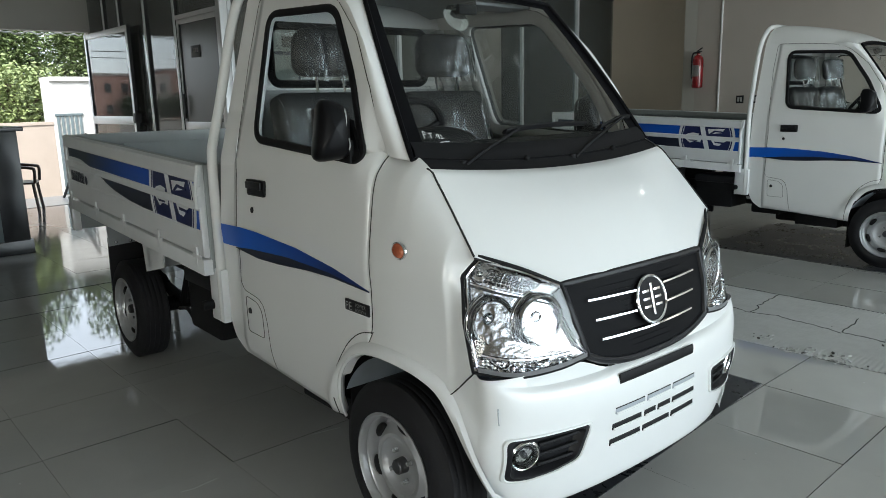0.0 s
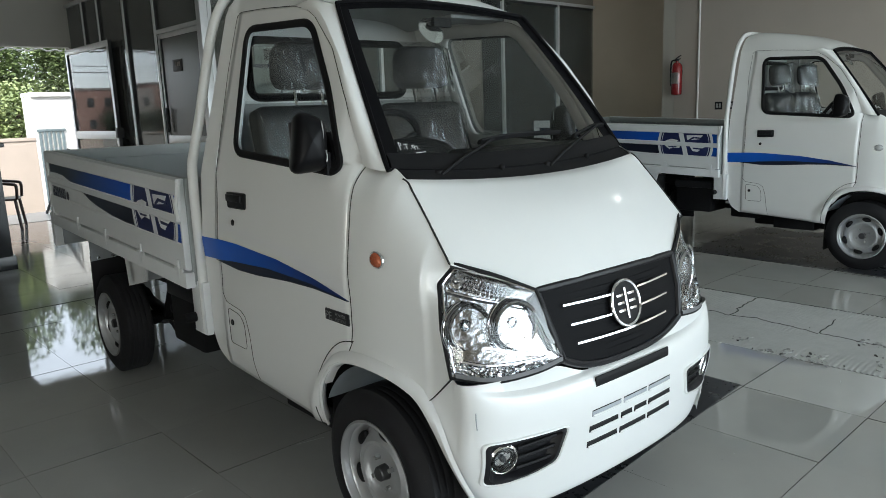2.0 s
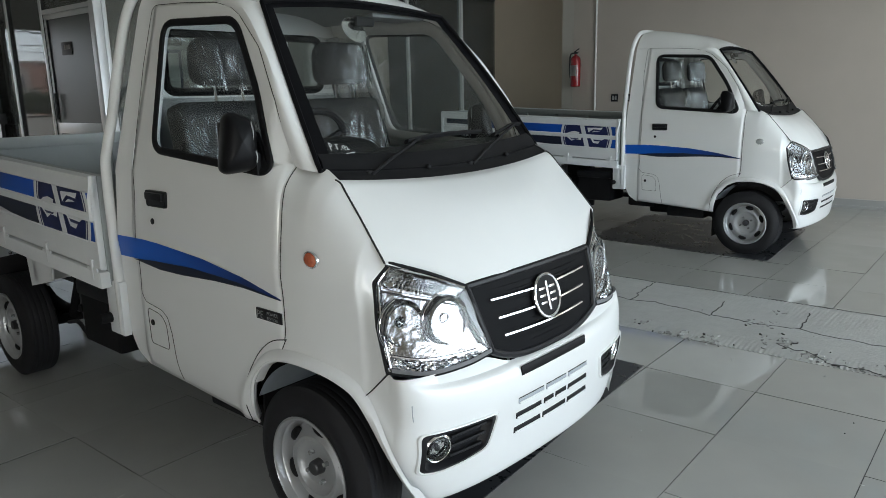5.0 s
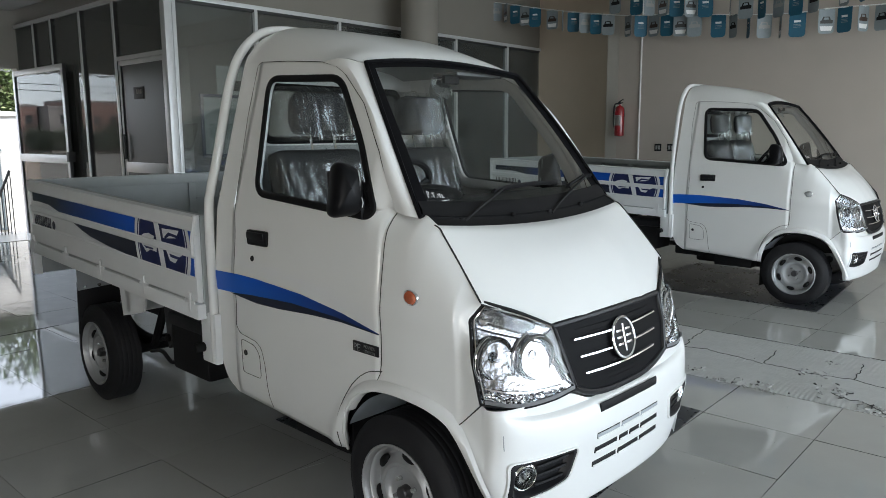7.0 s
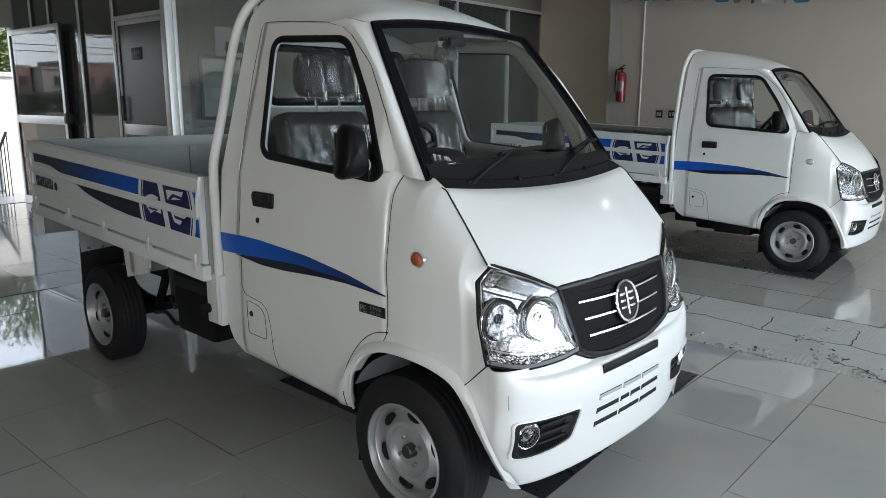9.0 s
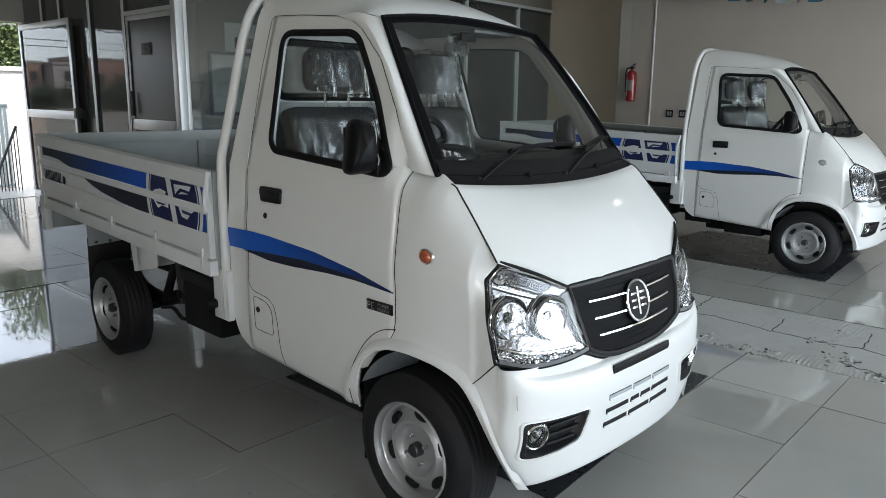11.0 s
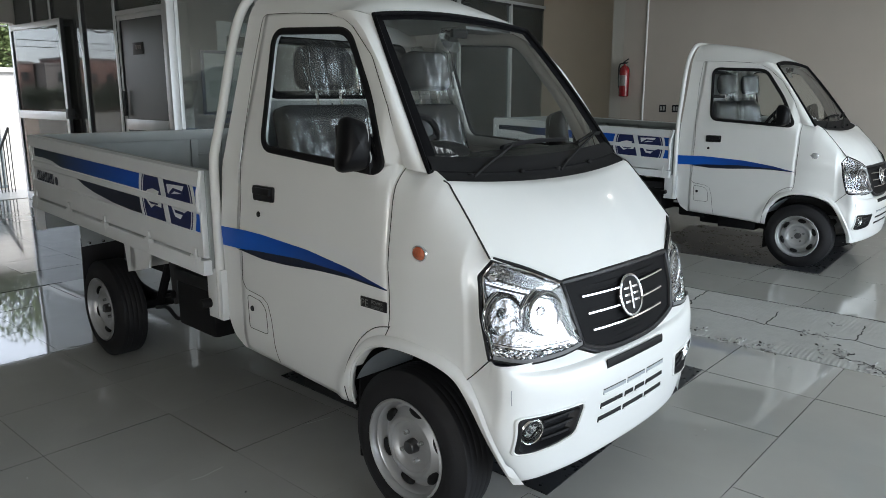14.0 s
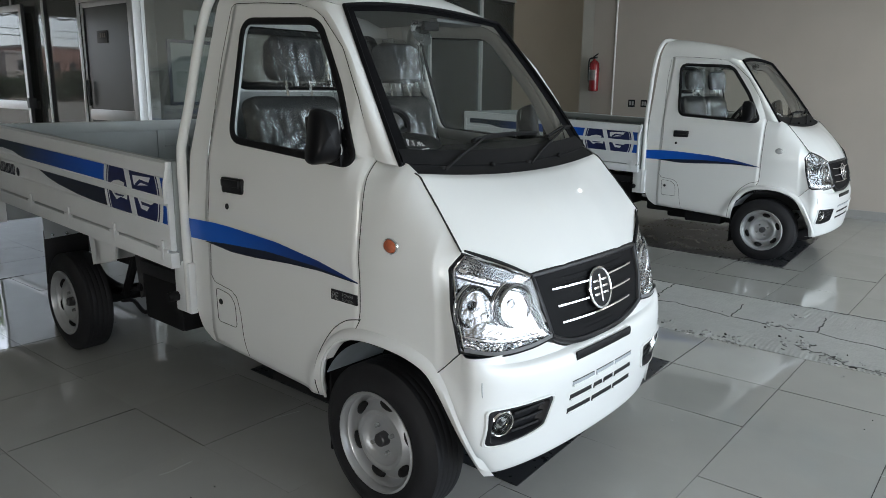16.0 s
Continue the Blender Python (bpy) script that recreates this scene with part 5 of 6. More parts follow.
RUBBLEGREY = mat("mortar_rubble", (0.30, 0.30, 0.29), 0.8, vary=0.2, scale=30, bump=0.3, bscale=90)
WALL = mat("cream_plaster", (0.435, 0.392, 0.345), 0.7, vary=0.045, scale=2.2, bump=0.04, bscale=90)
# wall plaster made brighter and warmer to replace light missing in the recess
RECESSLIT = mat("brightened_plaster", (0.66, 0.555, 0.44), 0.7, vary=0.045, scale=2.2, bump=0.04, bscale=90)
# beige plaster darkened in its colour for the dimmer light on column and bulkhead
PLASTERSHADED = mat("shaded_plaster", (0.255, 0.235, 0.205), 0.7, vary=0.05, scale=2.2, bump=0.04, bscale=90)
WALLDARK = mat("beige_plaster", (0.45, 0.43, 0.385), 0.75, vary=0.04, scale=2.2, bump=0.04, bscale=90)
CEIL = mat("ceiling_white", (0.49, 0.485, 0.46), 0.85, vary=0.03, scale=2.0)
ALU = mat("aluminium", (0.66, 0.67, 0.67), 0.36, metal=0.25, vary=0.05, scale=12)
ALUDARK = mat("dark_gasket", (0.03, 0.03, 0.03), 0.55)
PANE = glass("partition_glass", (0.64, 0.67, 0.66), 0.0, 0.11)
OFFICEPANE = glass("office_glass", (0.68, 0.71, 0.70), 0.04, 0.035)
SKIRT = mat("skirting_tile", (0.30, 0.30, 0.29), 0.3, vary=0.06, scale=10)
COUNTER = mat("counter_laminate", (0.125, 0.155, 0.165), 0.4, vary=0.06, scale=6, bump=0.02)
COUNTERTOP = mat("counter_top", (0.03, 0.032, 0.036), 0.25, vary=0.1, scale=9)
CHAIRWOOD = mat("brown_plastic", (0.035, 0.017, 0.012), 0.35, vary=0.15, scale=20)
RED = mat("extinguisher_red", (0.25, 0.012, 0.016), 0.25, coat=0.6, vary=0.05, scale=10)
WHITEPLASTIC = mat("white_plastic", (0.72, 0.72, 0.70), 0.4, vary=0.02, scale=10)
TEAL = mat("flag_teal", (0.012, 0.095, 0.155), 0.6, vary=0.12, scale=14)
FLAGLIGHT = mat("flag_pale", (0.21, 0.245, 0.26), 0.6, vary=0.15, scale=14)
PAPER = mat("paper", (0.75, 0.75, 0.74), 0.7, vary=0.04, scale=12)
LABEL = mat("worn_label", (0.20, 0.17, 0.16), 0.5, vary=0.5, scale=60)
PICTURE = mat("picture_blue_frame", (0.015, 0.025, 0.10), 0.4)
RENDERWHITE = mat("white_render", (0.66, 0.65, 0.63), 0.8, vary=0.06, scale=3, bump=0.06)
PINK = mat("pink_render", (0.46, 0.385, 0.335), 0.8, vary=0.06, scale=3, bump=0.06)
GATE = mat("gate_paint", (0.13, 0.165, 0.18), 0.5, vary=0.08, scale=10)
IRON = mat("rail_iron", (0.03, 0.03, 0.03), 0.5)
BRICK = mat("far_brick", (0.25, 0.155, 0.13), 0.9, vary=0.2, scale=2.0)
FARGREY = mat("far_render", (0.26, 0.235, 0.22), 0.9, vary=0.15, scale=1.0)
EARTH = mat("dusty_ground", (0.13, 0.118, 0.098), 0.95, vary=0.2, scale=1.2, bump=0.2, bscale=12)
PORCH = mat("porch_tile", (0.36, 0.36, 0.345), 0.25, vary=0.05, scale=6)
LEAF = mat("leaf", (0.115, 0.16, 0.055), 0.55, vary=0.45, scale=3.0, obj=0.2)
LEAFPALE = mat("leaf_pale", (0.22, 0.27, 0.11), 0.55, vary=0.35, scale=3.0)
LEAFFAR = mat("leaf_far", (0.06, 0.075, 0.045), 0.7, vary=0.4, scale=0.6)
BARK = mat("bark", (0.11, 0.085, 0.06), 0.9, vary=0.3, scale=10, bump=0.4, bscale=30)


def at_room(ob):
    ob.matrix_world = ROOM
    return ob


def wall(name, bm, material, label, category="wall"):
    return tagged(at_room(part(name, bm, material, smooth=False)), label, category, kind="structure")


def hung(name, bms, u, v, z, label, category, heading=0.0, group="", kind=""):
    """A thing at a place of the room, made of parts (name, bmesh, material, label)."""
    t = thing(name, ROOM @ pose(u, v, z, 0, 0, heading), label, category, group, kind)
    for nm, bm, m, *lb in bms:
        part(nm, bm, m, t, lb[0] if lb else "")
    return t


U0, U1, V0, V1, H = -10.7, 6.6, -6.4, 8.15, 4.6
floor = wall("floor", box(U0, U1 + 0.3, V0, 9.3, -0.20, -0.0048), GROUT, "polished pale grey tiled floor with dark joints", "floor")
wall("wall_north", box(-3.97, U1 + 0.2, V1, V1 + 0.2, 0, H), WALL, "plain cream plastered wall")
wall("wall_recess", box(-6.9, -3.97, 9.10, 9.30, 0, H), RECESSLIT, "plastered wall in a recess, colour brightened for missing light")
wall("wall_recess_return", box(-4.17, -3.972, V1 + 0.002, 9.098, 0, H), WALLDARK, "return of the plastered wall")
wall("wall_entrance", joined(box(U0 - 0.2, U0, V0, -0.44, 0, H), box(U0 - 0.2, U0, -0.44, 1.72, 2.655, H), box(U0 - 0.2, U0, 1.72, 9.3, 0, H)), WALLDARK, "beige plastered wall with the entrance opening")
# out of view; the window opening is assumed, to hold the side lamp
wall("wall_south", joined(box(U0, 1.6, V0 - 0.2, V0, 0, H), box(1.6, 4.8, V0 - 0.2, V0, 2.4, H), box(1.6, 4.8, V0 - 0.2, V0, 0, 0.9), box(4.8, U1 + 0.2, V0 - 0.2, V0, 0, H)), WALL, "unseen cream plastered wall with an assumed wide window")
wall("wall_front", joined(box(U1, U1 + 0.2, V0, -2.6, 0, H), box(U1, U1 + 0.2, 7.6, V1, 0, H), box(U1, U1 + 0.2, -2.6, 7.6, 3.35, H), box(U1, U1 + 0.2, -2.6, 7.6, 0, 0.15)), WALL, "cream wall round the shop front glazing")
wall("ceiling", box(U0 - 0.2, U1 + 0.2, V0 - 0.2, 9.3, H, H + 0.15), CEIL, "plain white ceiling", "ceiling")
wall("ceiling_entrance", box(U0, -6.12, V0, 1.72, 3.50, 3.58), CEIL, "lower white ceiling over the entrance", "ceiling")
wall("bulkhead_office", joined(box(-6.24, -6.12, 1.805, 9.1, 3.195, H), box(-6.24, -6.12, V0, 1.804, 3.58, H)), PLASTERSHADED, "beige bulkhead above the glass partition, darkened for shade", "bulkhead")
wall("office_ceiling", box(U0, -6.24, 1.805, 9.1, 3.21, 3.29), CEIL, "white office ceiling", "ceiling")
wall("office_wall", box(U0, -6.18, 4.6, 4.7, 0, 3.21), WALLDARK, "beige wall at the back of the office")
wall("skirting", joined(box(-3.95, U1, V1 - 0.014, V1 - 0.001, 0.0, 0.115), box(-3.95, U1, V1 - 0.018, V1 - 0.014, 0.0, 0.032)), SKIRT, "grey tile skirting along the wall", "skirting")
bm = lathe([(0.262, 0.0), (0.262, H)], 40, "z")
wall("column", moved(bm, pose(-5.6, 5.314, 0)), PLASTERSHADED, "round beige plastered column, darkened for shade", "column").data.shade_smooth()

# glazing of the shop front, mostly behind the camera
for k in range(6):
    v = -2.6 + k * 2.04
    wall("front_mullion_%d" % (k + 1), box(U1 + 0.06, U1 + 0.12, v - 0.03, v + 0.03, 0.15, 3.35), ALU, "aluminium mullion of the shop front", "mullion")

# partition of aluminium and glass
part_th = thing("glass_partition", ROOM, "aluminium and dark glass office partition", "partition", kind="structure")


def bar(name, u0, u1, v0, v1, z0, z1, m=ALU):
    return part(name, box(u0, u1, v0, v1, z0, z1, 0.003), m, part_th)


VP = 1.75  # face of the partition along the entrance
bar("corner_post", -6.17, -6.07, VP - 0.045, VP + 0.045, 0, 3.19)
for u, w in ((-9.93, 0.045), (-9.29, 0.04), (-8.33, 0.05), (-7.36, 0.05)):
    bar("mullion", u - w / 2, u + w / 2, VP - 0.04, VP + 0.04, 0, 3.24)
    bar("gasket", u + w / 2, u + w / 2 + 0.016, VP - 0.028, VP + 0.028, 0.0, 3.24, ALUDARK)
bar("top_rail", -10.69, -6.17, VP - 0.035, VP + 0.035, 3.24, 3.29)
bar("bottom_rail", -10.69, -7.39, VP - 0.035, VP + 0.035, 0.0, 0.11)
for u0, u1 in ((-10.69, -9.953), (-9.907, -9.311), (-9.269, -8.356), (-8.304, -7.386)):
    part("pane", box(u0, u1, VP - 0.004, VP + 0.004, 0.11, 3.24), PANE, part_th, smooth=False)
part("pane", box(-7.33, -6.18, VP - 0.004, VP + 0.004, 2.585, 3.24), PANE, part_th, smooth=False)
bar("transom", -7.33, -6.17, VP - 0.035, VP + 0.035, 2.53, 2.58)
for v in (1.80, 2.88, 4.22, 5.48, 6.66, 8.04):
    bar("mullion", -6.16, -6.07, v, v + 0.045, 0, 3.14)
bar("top_rail", -6.155, -6.075, 1.80, 9.09, 3.14, 3.19)
bar("gasket", -6.145, -6.078, 1.85, 9.05, 3.108, 3.14, ALUDARK)
for v0, v1 in ((1.846, 2.879), (2.926, 4.219), (4.266, 5.479), (5.526, 6.659), (6.706, 8.039), (8.086, 9.09)):
    part("pane", box(-6.122, -6.114, v0, v1, 0.02, 3.108), OFFICEPANE, part_th, smooth=False)

# office door in the partition, closed
od = thing("office_door", ROOM @ pose(-7.33, VP, 0), "closed dark office door with aluminium rails", "door", kind="structure")
GREYDOOR = mat("grey_door", (0.075, 0.09, 0.085), 0.32, vary=0.05, scale=4)
part("leaf", box(0.05, 1.11, -0.006, 0.006, 0.13, 2.47), GREYDOOR, od, smooth=False)
part("frame", joined(box(0, 0.06, -0.022, 0.022, 0, 2.525, 0.003), box(1.10, 1.155, -0.022, 0.022, 0, 2.525, 0.003), box(0.06, 1.10, -0.022, 0.022, 2.47, 2.525, 0.003)), ALU, od)
part("mid_rail", box(0.06, 1.10, -0.03, 0.02, 1.175, 1.30, 0.004), ALU, od)
part("pull_handle", box(0.09, 0.112, -0.06, -0.03, 1.34, 1.64, 0.004), ALUDARK, od)
sign = part("door_sign", box(0.355, 0.60, -0.016, -0.006, 2.06, 2.20, 0.002), ALUDARK, od, "small dark sign with pale strokes")
for k in range(3):
    part("sign_stroke", box(0.43 + k * 0.048, 0.464 + k * 0.048, -0.0185, -0.016, 2.12, 2.17), FARGREY, sign, smooth=False)

# the entrance leaf, open into the room
leaf = thing("entrance_door", ROOM @ pose(-10.66, 1.655, 0, 0, 0, 0.2), "open aluminium framed glass entrance door", "door", kind="structure")
LW = 1.86
part("frame", joined(box(0, 0.07, -0.022, 0.022, 0.01, 2.60, 0.003), box(LW - 0.07, LW, -0.022, 0.022, 0.01, 2.60, 0.003), box(0.07, LW - 0.07, -0.022, 0.022, 2.52, 2.60, 0.003), box(0.07, LW - 0.07, -0.022, 0.022, 0.01, 0.13, 0.003)), ALU, leaf)
part("mid_rail", box(0.07, LW - 0.07, -0.028, 0.022, 1.25, 1.365, 0.004), ALU, leaf)
part("edge_gasket", box(LW, LW + 0.02, -0.02, 0.02, 0.01, 2.60), ALUDARK, leaf)
DOORPANE = glass("door_glass", (0.60, 0.64, 0.64), 0.0, 0.02)
part("upper_pane", box(0.07, LW - 0.07, -0.004, 0.004, 1.365, 2.52), DOORPANE, leaf, smooth=False)
part("lower_pane", box(0.07, LW - 0.07, -0.004, 0.004, 0.13, 1.25), DOORPANE, leaf, smooth=False)
part("lock", box(LW - 0.02, LW + 0.055, -0.05, 0.05, 1.27, 1.41, 0.01), ALUDARK, leaf)

# ---- the two trucks ----
truck = build_truck()
SIZE = 1.062
truck.matrix_world = pose(0, -0.0164, 0) @ Matrix.Diagonal((SIZE, SIZE * 1.005, SIZE, 1)) @ pose(0.05, 0, 0)
second = copy_thing(truck, pose(-0.378, 5.440, 0, 0, 0, 1.9))
tagged(second, "white light truck with clear side lamps beside the cream wall", "truck", "trucks in the showroom")
for ob in list(second.children_recursive):
    if ob.name.startswith("side_lamp") and not ob.name.startswith("side_lamp_ring"):
        ob.material_slots[0].link = "OBJECT"
        ob.material_slots[0].material = CLEARLENS
    elif ob.name.startswith(("door_plate", "letters.")) or ob.name == "letters":
        bpy.data.objects.remove(ob)

# ---- things in the showroom ----
cyl = lathe([(0.0001, 0.0), (0.05, 0.0), (0.074, 0.012), (0.078, 0.03), (0.078, 0.40), (0.070, 0.44), (0.045, 0.468), (0.022, 0.478), (0.022, 0.50)], 28, "z")
hung("fire_extinguisher", [("cylinder", cyl, RED, "red steel cylinder"),
     ("label_band", lathe([(0.0792, 0.17), (0.0792, 0.33)], 28, "z", 3.5, 5.4), LABEL, "worn grey label"),
     ("valve", box(-0.025, 0.025, -0.02, 0.02, 0.495, 0.53, 0.006), BLACK),
     ("lever", joined(tube([(-0.02, 0, 0.53), (0.06, 0, 0.575)], 0.009, 6), tube([(-0.02, 0, 0.515), (0.055, 0, 0.525)], 0.007, 6)), BLACK),
     ("hose", tube(spline([(-0.02, 0, 0.51), (-0.075, -0.01, 0.50), (-0.096, -0.01, 0.40), (-0.096, 0, 0.22), (-0.088, 0, 0.14)], 20), 0.012, 8), BLACK),
     ("bracket", box(-0.04, 0.04, 0.07, 0.105, 0.30, 0.36, 0.003), BLACK)], -3.87, V1 - 0.106, 1.578, "red fire extinguisher hung on the cream wall", "fire extinguisher")
wall("pipe_trim", tube([(-3.58, V1 - 0.013, 0.0), (-3.58, V1 - 0.013, H)], 0.014, 8), WHITEPLASTIC, "white conduit up the wall", "conduit")
for u in (-3.255, -3.05):
    hung("wall_socket", [("plate", box(-0.055, 0.055, -0.010, 0.0, -0.055, 0.055, 0.004), BLACK), ("rocker", box(-0.035, -0.005, -0.016, -0.010, -0.03, 0.03, 0.002), SKIRT), ("rocker", box(0.008, 0.036, -0.016, -0.010, -0.03, 0.03, 0.002), SKIRT)], u, V1, 1.408, "dark switch plate on the cream wall", "switch", group="switch plates")

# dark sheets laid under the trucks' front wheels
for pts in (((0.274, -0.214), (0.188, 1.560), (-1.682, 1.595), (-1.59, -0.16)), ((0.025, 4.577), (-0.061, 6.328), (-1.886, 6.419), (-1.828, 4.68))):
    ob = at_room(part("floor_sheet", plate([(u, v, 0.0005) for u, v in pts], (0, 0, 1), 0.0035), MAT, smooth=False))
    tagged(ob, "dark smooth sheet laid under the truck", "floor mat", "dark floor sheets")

# round lamp on the ceiling
GLOW = bpy.data.materials.new("lamp_glow")
GLOW.use_nodes = True
gb_ = GLOW.node_tree.nodes["Principled BSDF"]
gb_.inputs["Emission Color"].default_value, gb_.inputs["Emission Strength"].default_value = (1.0, 0.98, 0.94, 1), 14
hung("ceiling_lamp", [("housing", lathe([(0.06, 0.0), (0.06, -0.03), (0.17, -0.03), (0.18, 0.0)], 32, "z"), WHITEPLASTIC), ("ring_tube", lathe([(0.135 + 0.018 * math.cos(a), -0.042 + 0.014 * math.sin(a)) for a in np.linspace(0, 2 * math.pi, 13)], 32, "z"), GLOW, "glowing lamp ring")],
     0.45, 6.4, H, "round white ring lamp on the ceiling", "ceiling lamp")

# reception counter
hung("reception_counter", [("body", box(-0.84, -0.03, -1.6, -0.03, 0.11, 1.28, 0.004), COUNTER), ("plinth", box(-0.81, -0.0, -1.6, 0.0, 0.0, 0.145, 0.006), COUNTERTOP),
     ("corner_panel", box(-0.25, -0.026, -0.27, -0.024, 0.145, 1.28, 0.003), COUNTERTOP), ("top", box(-0.90, 0.022, -1.65, 0.034, 1.28, 1.325, 0.006), COUNTERTOP)], -6.80, -0.25, 0, "dark laminate reception counter with black top", "counter")

# armchair by the entrance
legs = [("leg", tube([(x * 0.9, y * 0.9, 0.44), (x * 1.08, y * 1.08, 0.0)], 0.022, 8), CHAIRWOOD) for x in (-0.23, 0.23) for y in (-0.23, 0.23)]
arms = [("arm", tube(spline([(-0.22, y, 0.80), (-0.05, y, 0.70), (0.20, y, 0.66), (0.25, y, 0.62), (0.24, y, 0.44)], 18), 0.022, 8), CHAIRWOOD) for y in (-0.26, 0.26)]
hung("arm_chair", legs + arms + [("seat", box(-0.24, 0.24, -0.24, 0.24, 0.42, 0.45, 0.012), CHAIRWOOD), ("backrest", box(-0.26, -0.22, -0.24, 0.24, 0.46, 0.88, 0.012, rot=pose(0, 0, 0, 0, -8, 0)), CHAIRWOOD)], -10.4, 0.42, 0, "dark brown plastic armchair by the entrance", "chair", heading=70)

# strings of printed flags
rng = random.Random(3)


def flag(w, h):
    top = [(-w / 2, 0, 0), (w / 2, 0, 0)]
    low = rounded([(-w / 2, 0, -h * 0.6), (-w / 2, 0, -h), (w / 2, 0, -h), (w / 2, 0, -h * 0.6)], 0.06, 5)[6:18]
    return plate(top + [tuple(p) for p in low[::-1]], (0, -1, 0), 0.002)


FLAGS = [("far string", 7.75, [(-6.63, 3.94), (-5.94, 3.81), (-5.26, 3.655), (-4.48, 3.50), (-3.6, 3.356), (-2.94, 3.304), (-1.82, 3.176), (-1.24, 3.138), (-0.82, 3.148), (-0.19, 3.129), (0.22, 3.158), (1.99, 3.44)]),
         ("upper string", 7.5, [(-3.7, 3.67), (-3.04, 3.564), (-2.29, 3.466), (-1.86, 3.40), (-1.12, 3.376), (-0.18, 3.49), (0.84, 3.63), (1.8, 3.75)])]
for gname, v, pts in FLAGS:
    line = spline([(u, v, z) for u, z in pts], 60)
    tagged(at_room(part("flag_string", tube(line, 0.007, 5), WHITEPLASTIC)), "thin white string carrying paper flags", "string")
    k = 0
    d = 0.0
    acc = np.r_[0, np.cumsum(np.linalg.norm(np.diff(line, axis=0), axis=1))]
    while d < acc[-1] - 0.2:
        p = [float(np.interp(d, acc, line[:, i])) for i in range(3)]
        pale = k % 5 not in (1, 4)
        gap = 0.205 if k % 6 else 0.34
        m = FLAGLIGHT if pale else TEAL
        t = hung("paper_flag", [("sheet", flag(0.195, 0.30), m)], p[0], p[1], p[2] - 0.004, ("pale printed paper flag with a dark car shape" if pale else "teal printed paper flag with pale strokes"), "flag", heading=rng.choice((rng.uniform(-25, 25), rng.uniform(-68, 68))), group="paper flags")
        part("tie", tube([(-0.03, -0.001, 0.002), (0.0, -0.001, 0.004), (0.03, -0.001, 0.002)], 0.009, 6), WHITEPLASTIC, t)
        if pale:
            ink = (MATT, IRON, SKIRT, CHAIRWOOD)[k % 4]
            part("car_shape", plate([(-0.073, -0.003, -0.177), (0.073, -0.003, -0.177), (0.075, -0.003, -0.139), (0.050, -0.003, -0.132), (0.035, -0.003, -0.094), (-0.043, -0.003, -0.094), (-0.057, -0.003, -0.135), (-0.075, -0.003, -0.144)], (0, -1, 0), 0.001), ink, t, smooth=False)
            part("car_screen", plate([(-0.035, -0.0045, -0.130), (0.027, -0.0045, -0.130), (0.020, -0.0045, -0.104), (-0.027, -0.0045, -0.104)], (0, -1, 0), 0.001), FLAGLIGHT, t, smooth=False)
            if k % 2:
                part("flag_foot", plate([(-0.062, -0.003, -0.264), (0.062, -0.003, -0.264), (0.077, -0.003, -0.210), (-0.077, -0.003, -0.210)], (0, -1, 0), 0.001), PAPER, t, smooth=False)
        else:
            part("flag_stroke", plate([(-0.037, -0.003, -0.118), (0.043, -0.003, -0.118), (0.037, -0.003, -0.092), (-0.043, -0.003, -0.092)], (0, -1, 0), 0.001), PAPER, t, smooth=False)
            for z in (-0.144, -0.161, -0.178):
                part("flag_stroke", plate([(-0.045, -0.003, z - 0.003), (0.045, -0.003, z - 0.003), (0.045, -0.003, z + 0.003), (-0.045, -0.003, z + 0.003)], (0, -1, 0), 0.001), FLAGLIGHT, t, smooth=False)
        d += gap
        k += 1

# inside the office
hung("notice_board", [("frame", box(-0.02, 0.0, -0.3, 0.3, -0.38, 0.38, 0.004), PICTURE), ("sheet", box(0.0, 0.004, -0.26, 0.26, -0.34, 0.34), PAPER)], -6.3, 2.522, 1.738, "notice board with white sheet in blue frame", "notice board")
hung("poster", [("sheet", box(0.0, 0.004, -0.25, 0.25, -0.35, 0.35), PAPER), ("dark_print", box(0.004, 0.006, -0.12, 0.14, 0.05, 0.18), BLACK)], -6.38, 2.752, 2.12, "white printed poster in the office", "poster")
hung("switch_box", [("plate", box(-0.05, 0.05, -0.01, 0.0, -0.07, 0.07, 0.004), BLACK)], -7.56, 4.599, 1.53, "dark switch plate in the office", "switch")

# ---- outside the entrance ----
cord = [(-10.93, -0.36 + 0.05 * k, 2.632 - 0.022 * math.sin(k * 1.15) * math.sin(k * 0.31) - 0.02 * (k % 9 == 4)) for k in range(42)]
tagged(at_room(part("hanging_cord", tube(spline(cord, 120), 0.012, 6), WHITEPLASTIC)), "white cord looped along the entrance head", "cord")

wall("ground", box(-160, 60, -120, 60, -0.75, -0.55), EARTH, "dusty bare ground outside", "ground")
wall("porch", joined(box(-12.3, U0 - 0.2, -2.2, 4.2, -0.5, -0.02), box(-12.7, -12.3, -2.2, 4.2, -0.54, -0.2), box(U0 - 0.2, U0, -0.44, 1.72, -0.2, 0.0)), PORCH, "pale tiled porch and steps", "porch")
wall("boundary_wall", joined(box(-15.8, -15.6, -0.4, 2.298, -0.6, 1.155), box(-15.82, -15.58, -0.4, 2.298, 1.155, 1.22)), PINK, "pink rendered boundary wall", "wall")
wall("gate_house", joined(box(-16.3, -15.6, 2.302, 8.6, -0.6, 2.07), box(-16.35, -15.55, 2.302, 8.6, 2.07, 2.16)), RENDERWHITE, "white rendered gate house wall", "wall")
gate = thing("iron_gate", ROOM @ pose(-15.578, 2.37, -0.35), "blue grey vertical slatted iron gate", "gate")
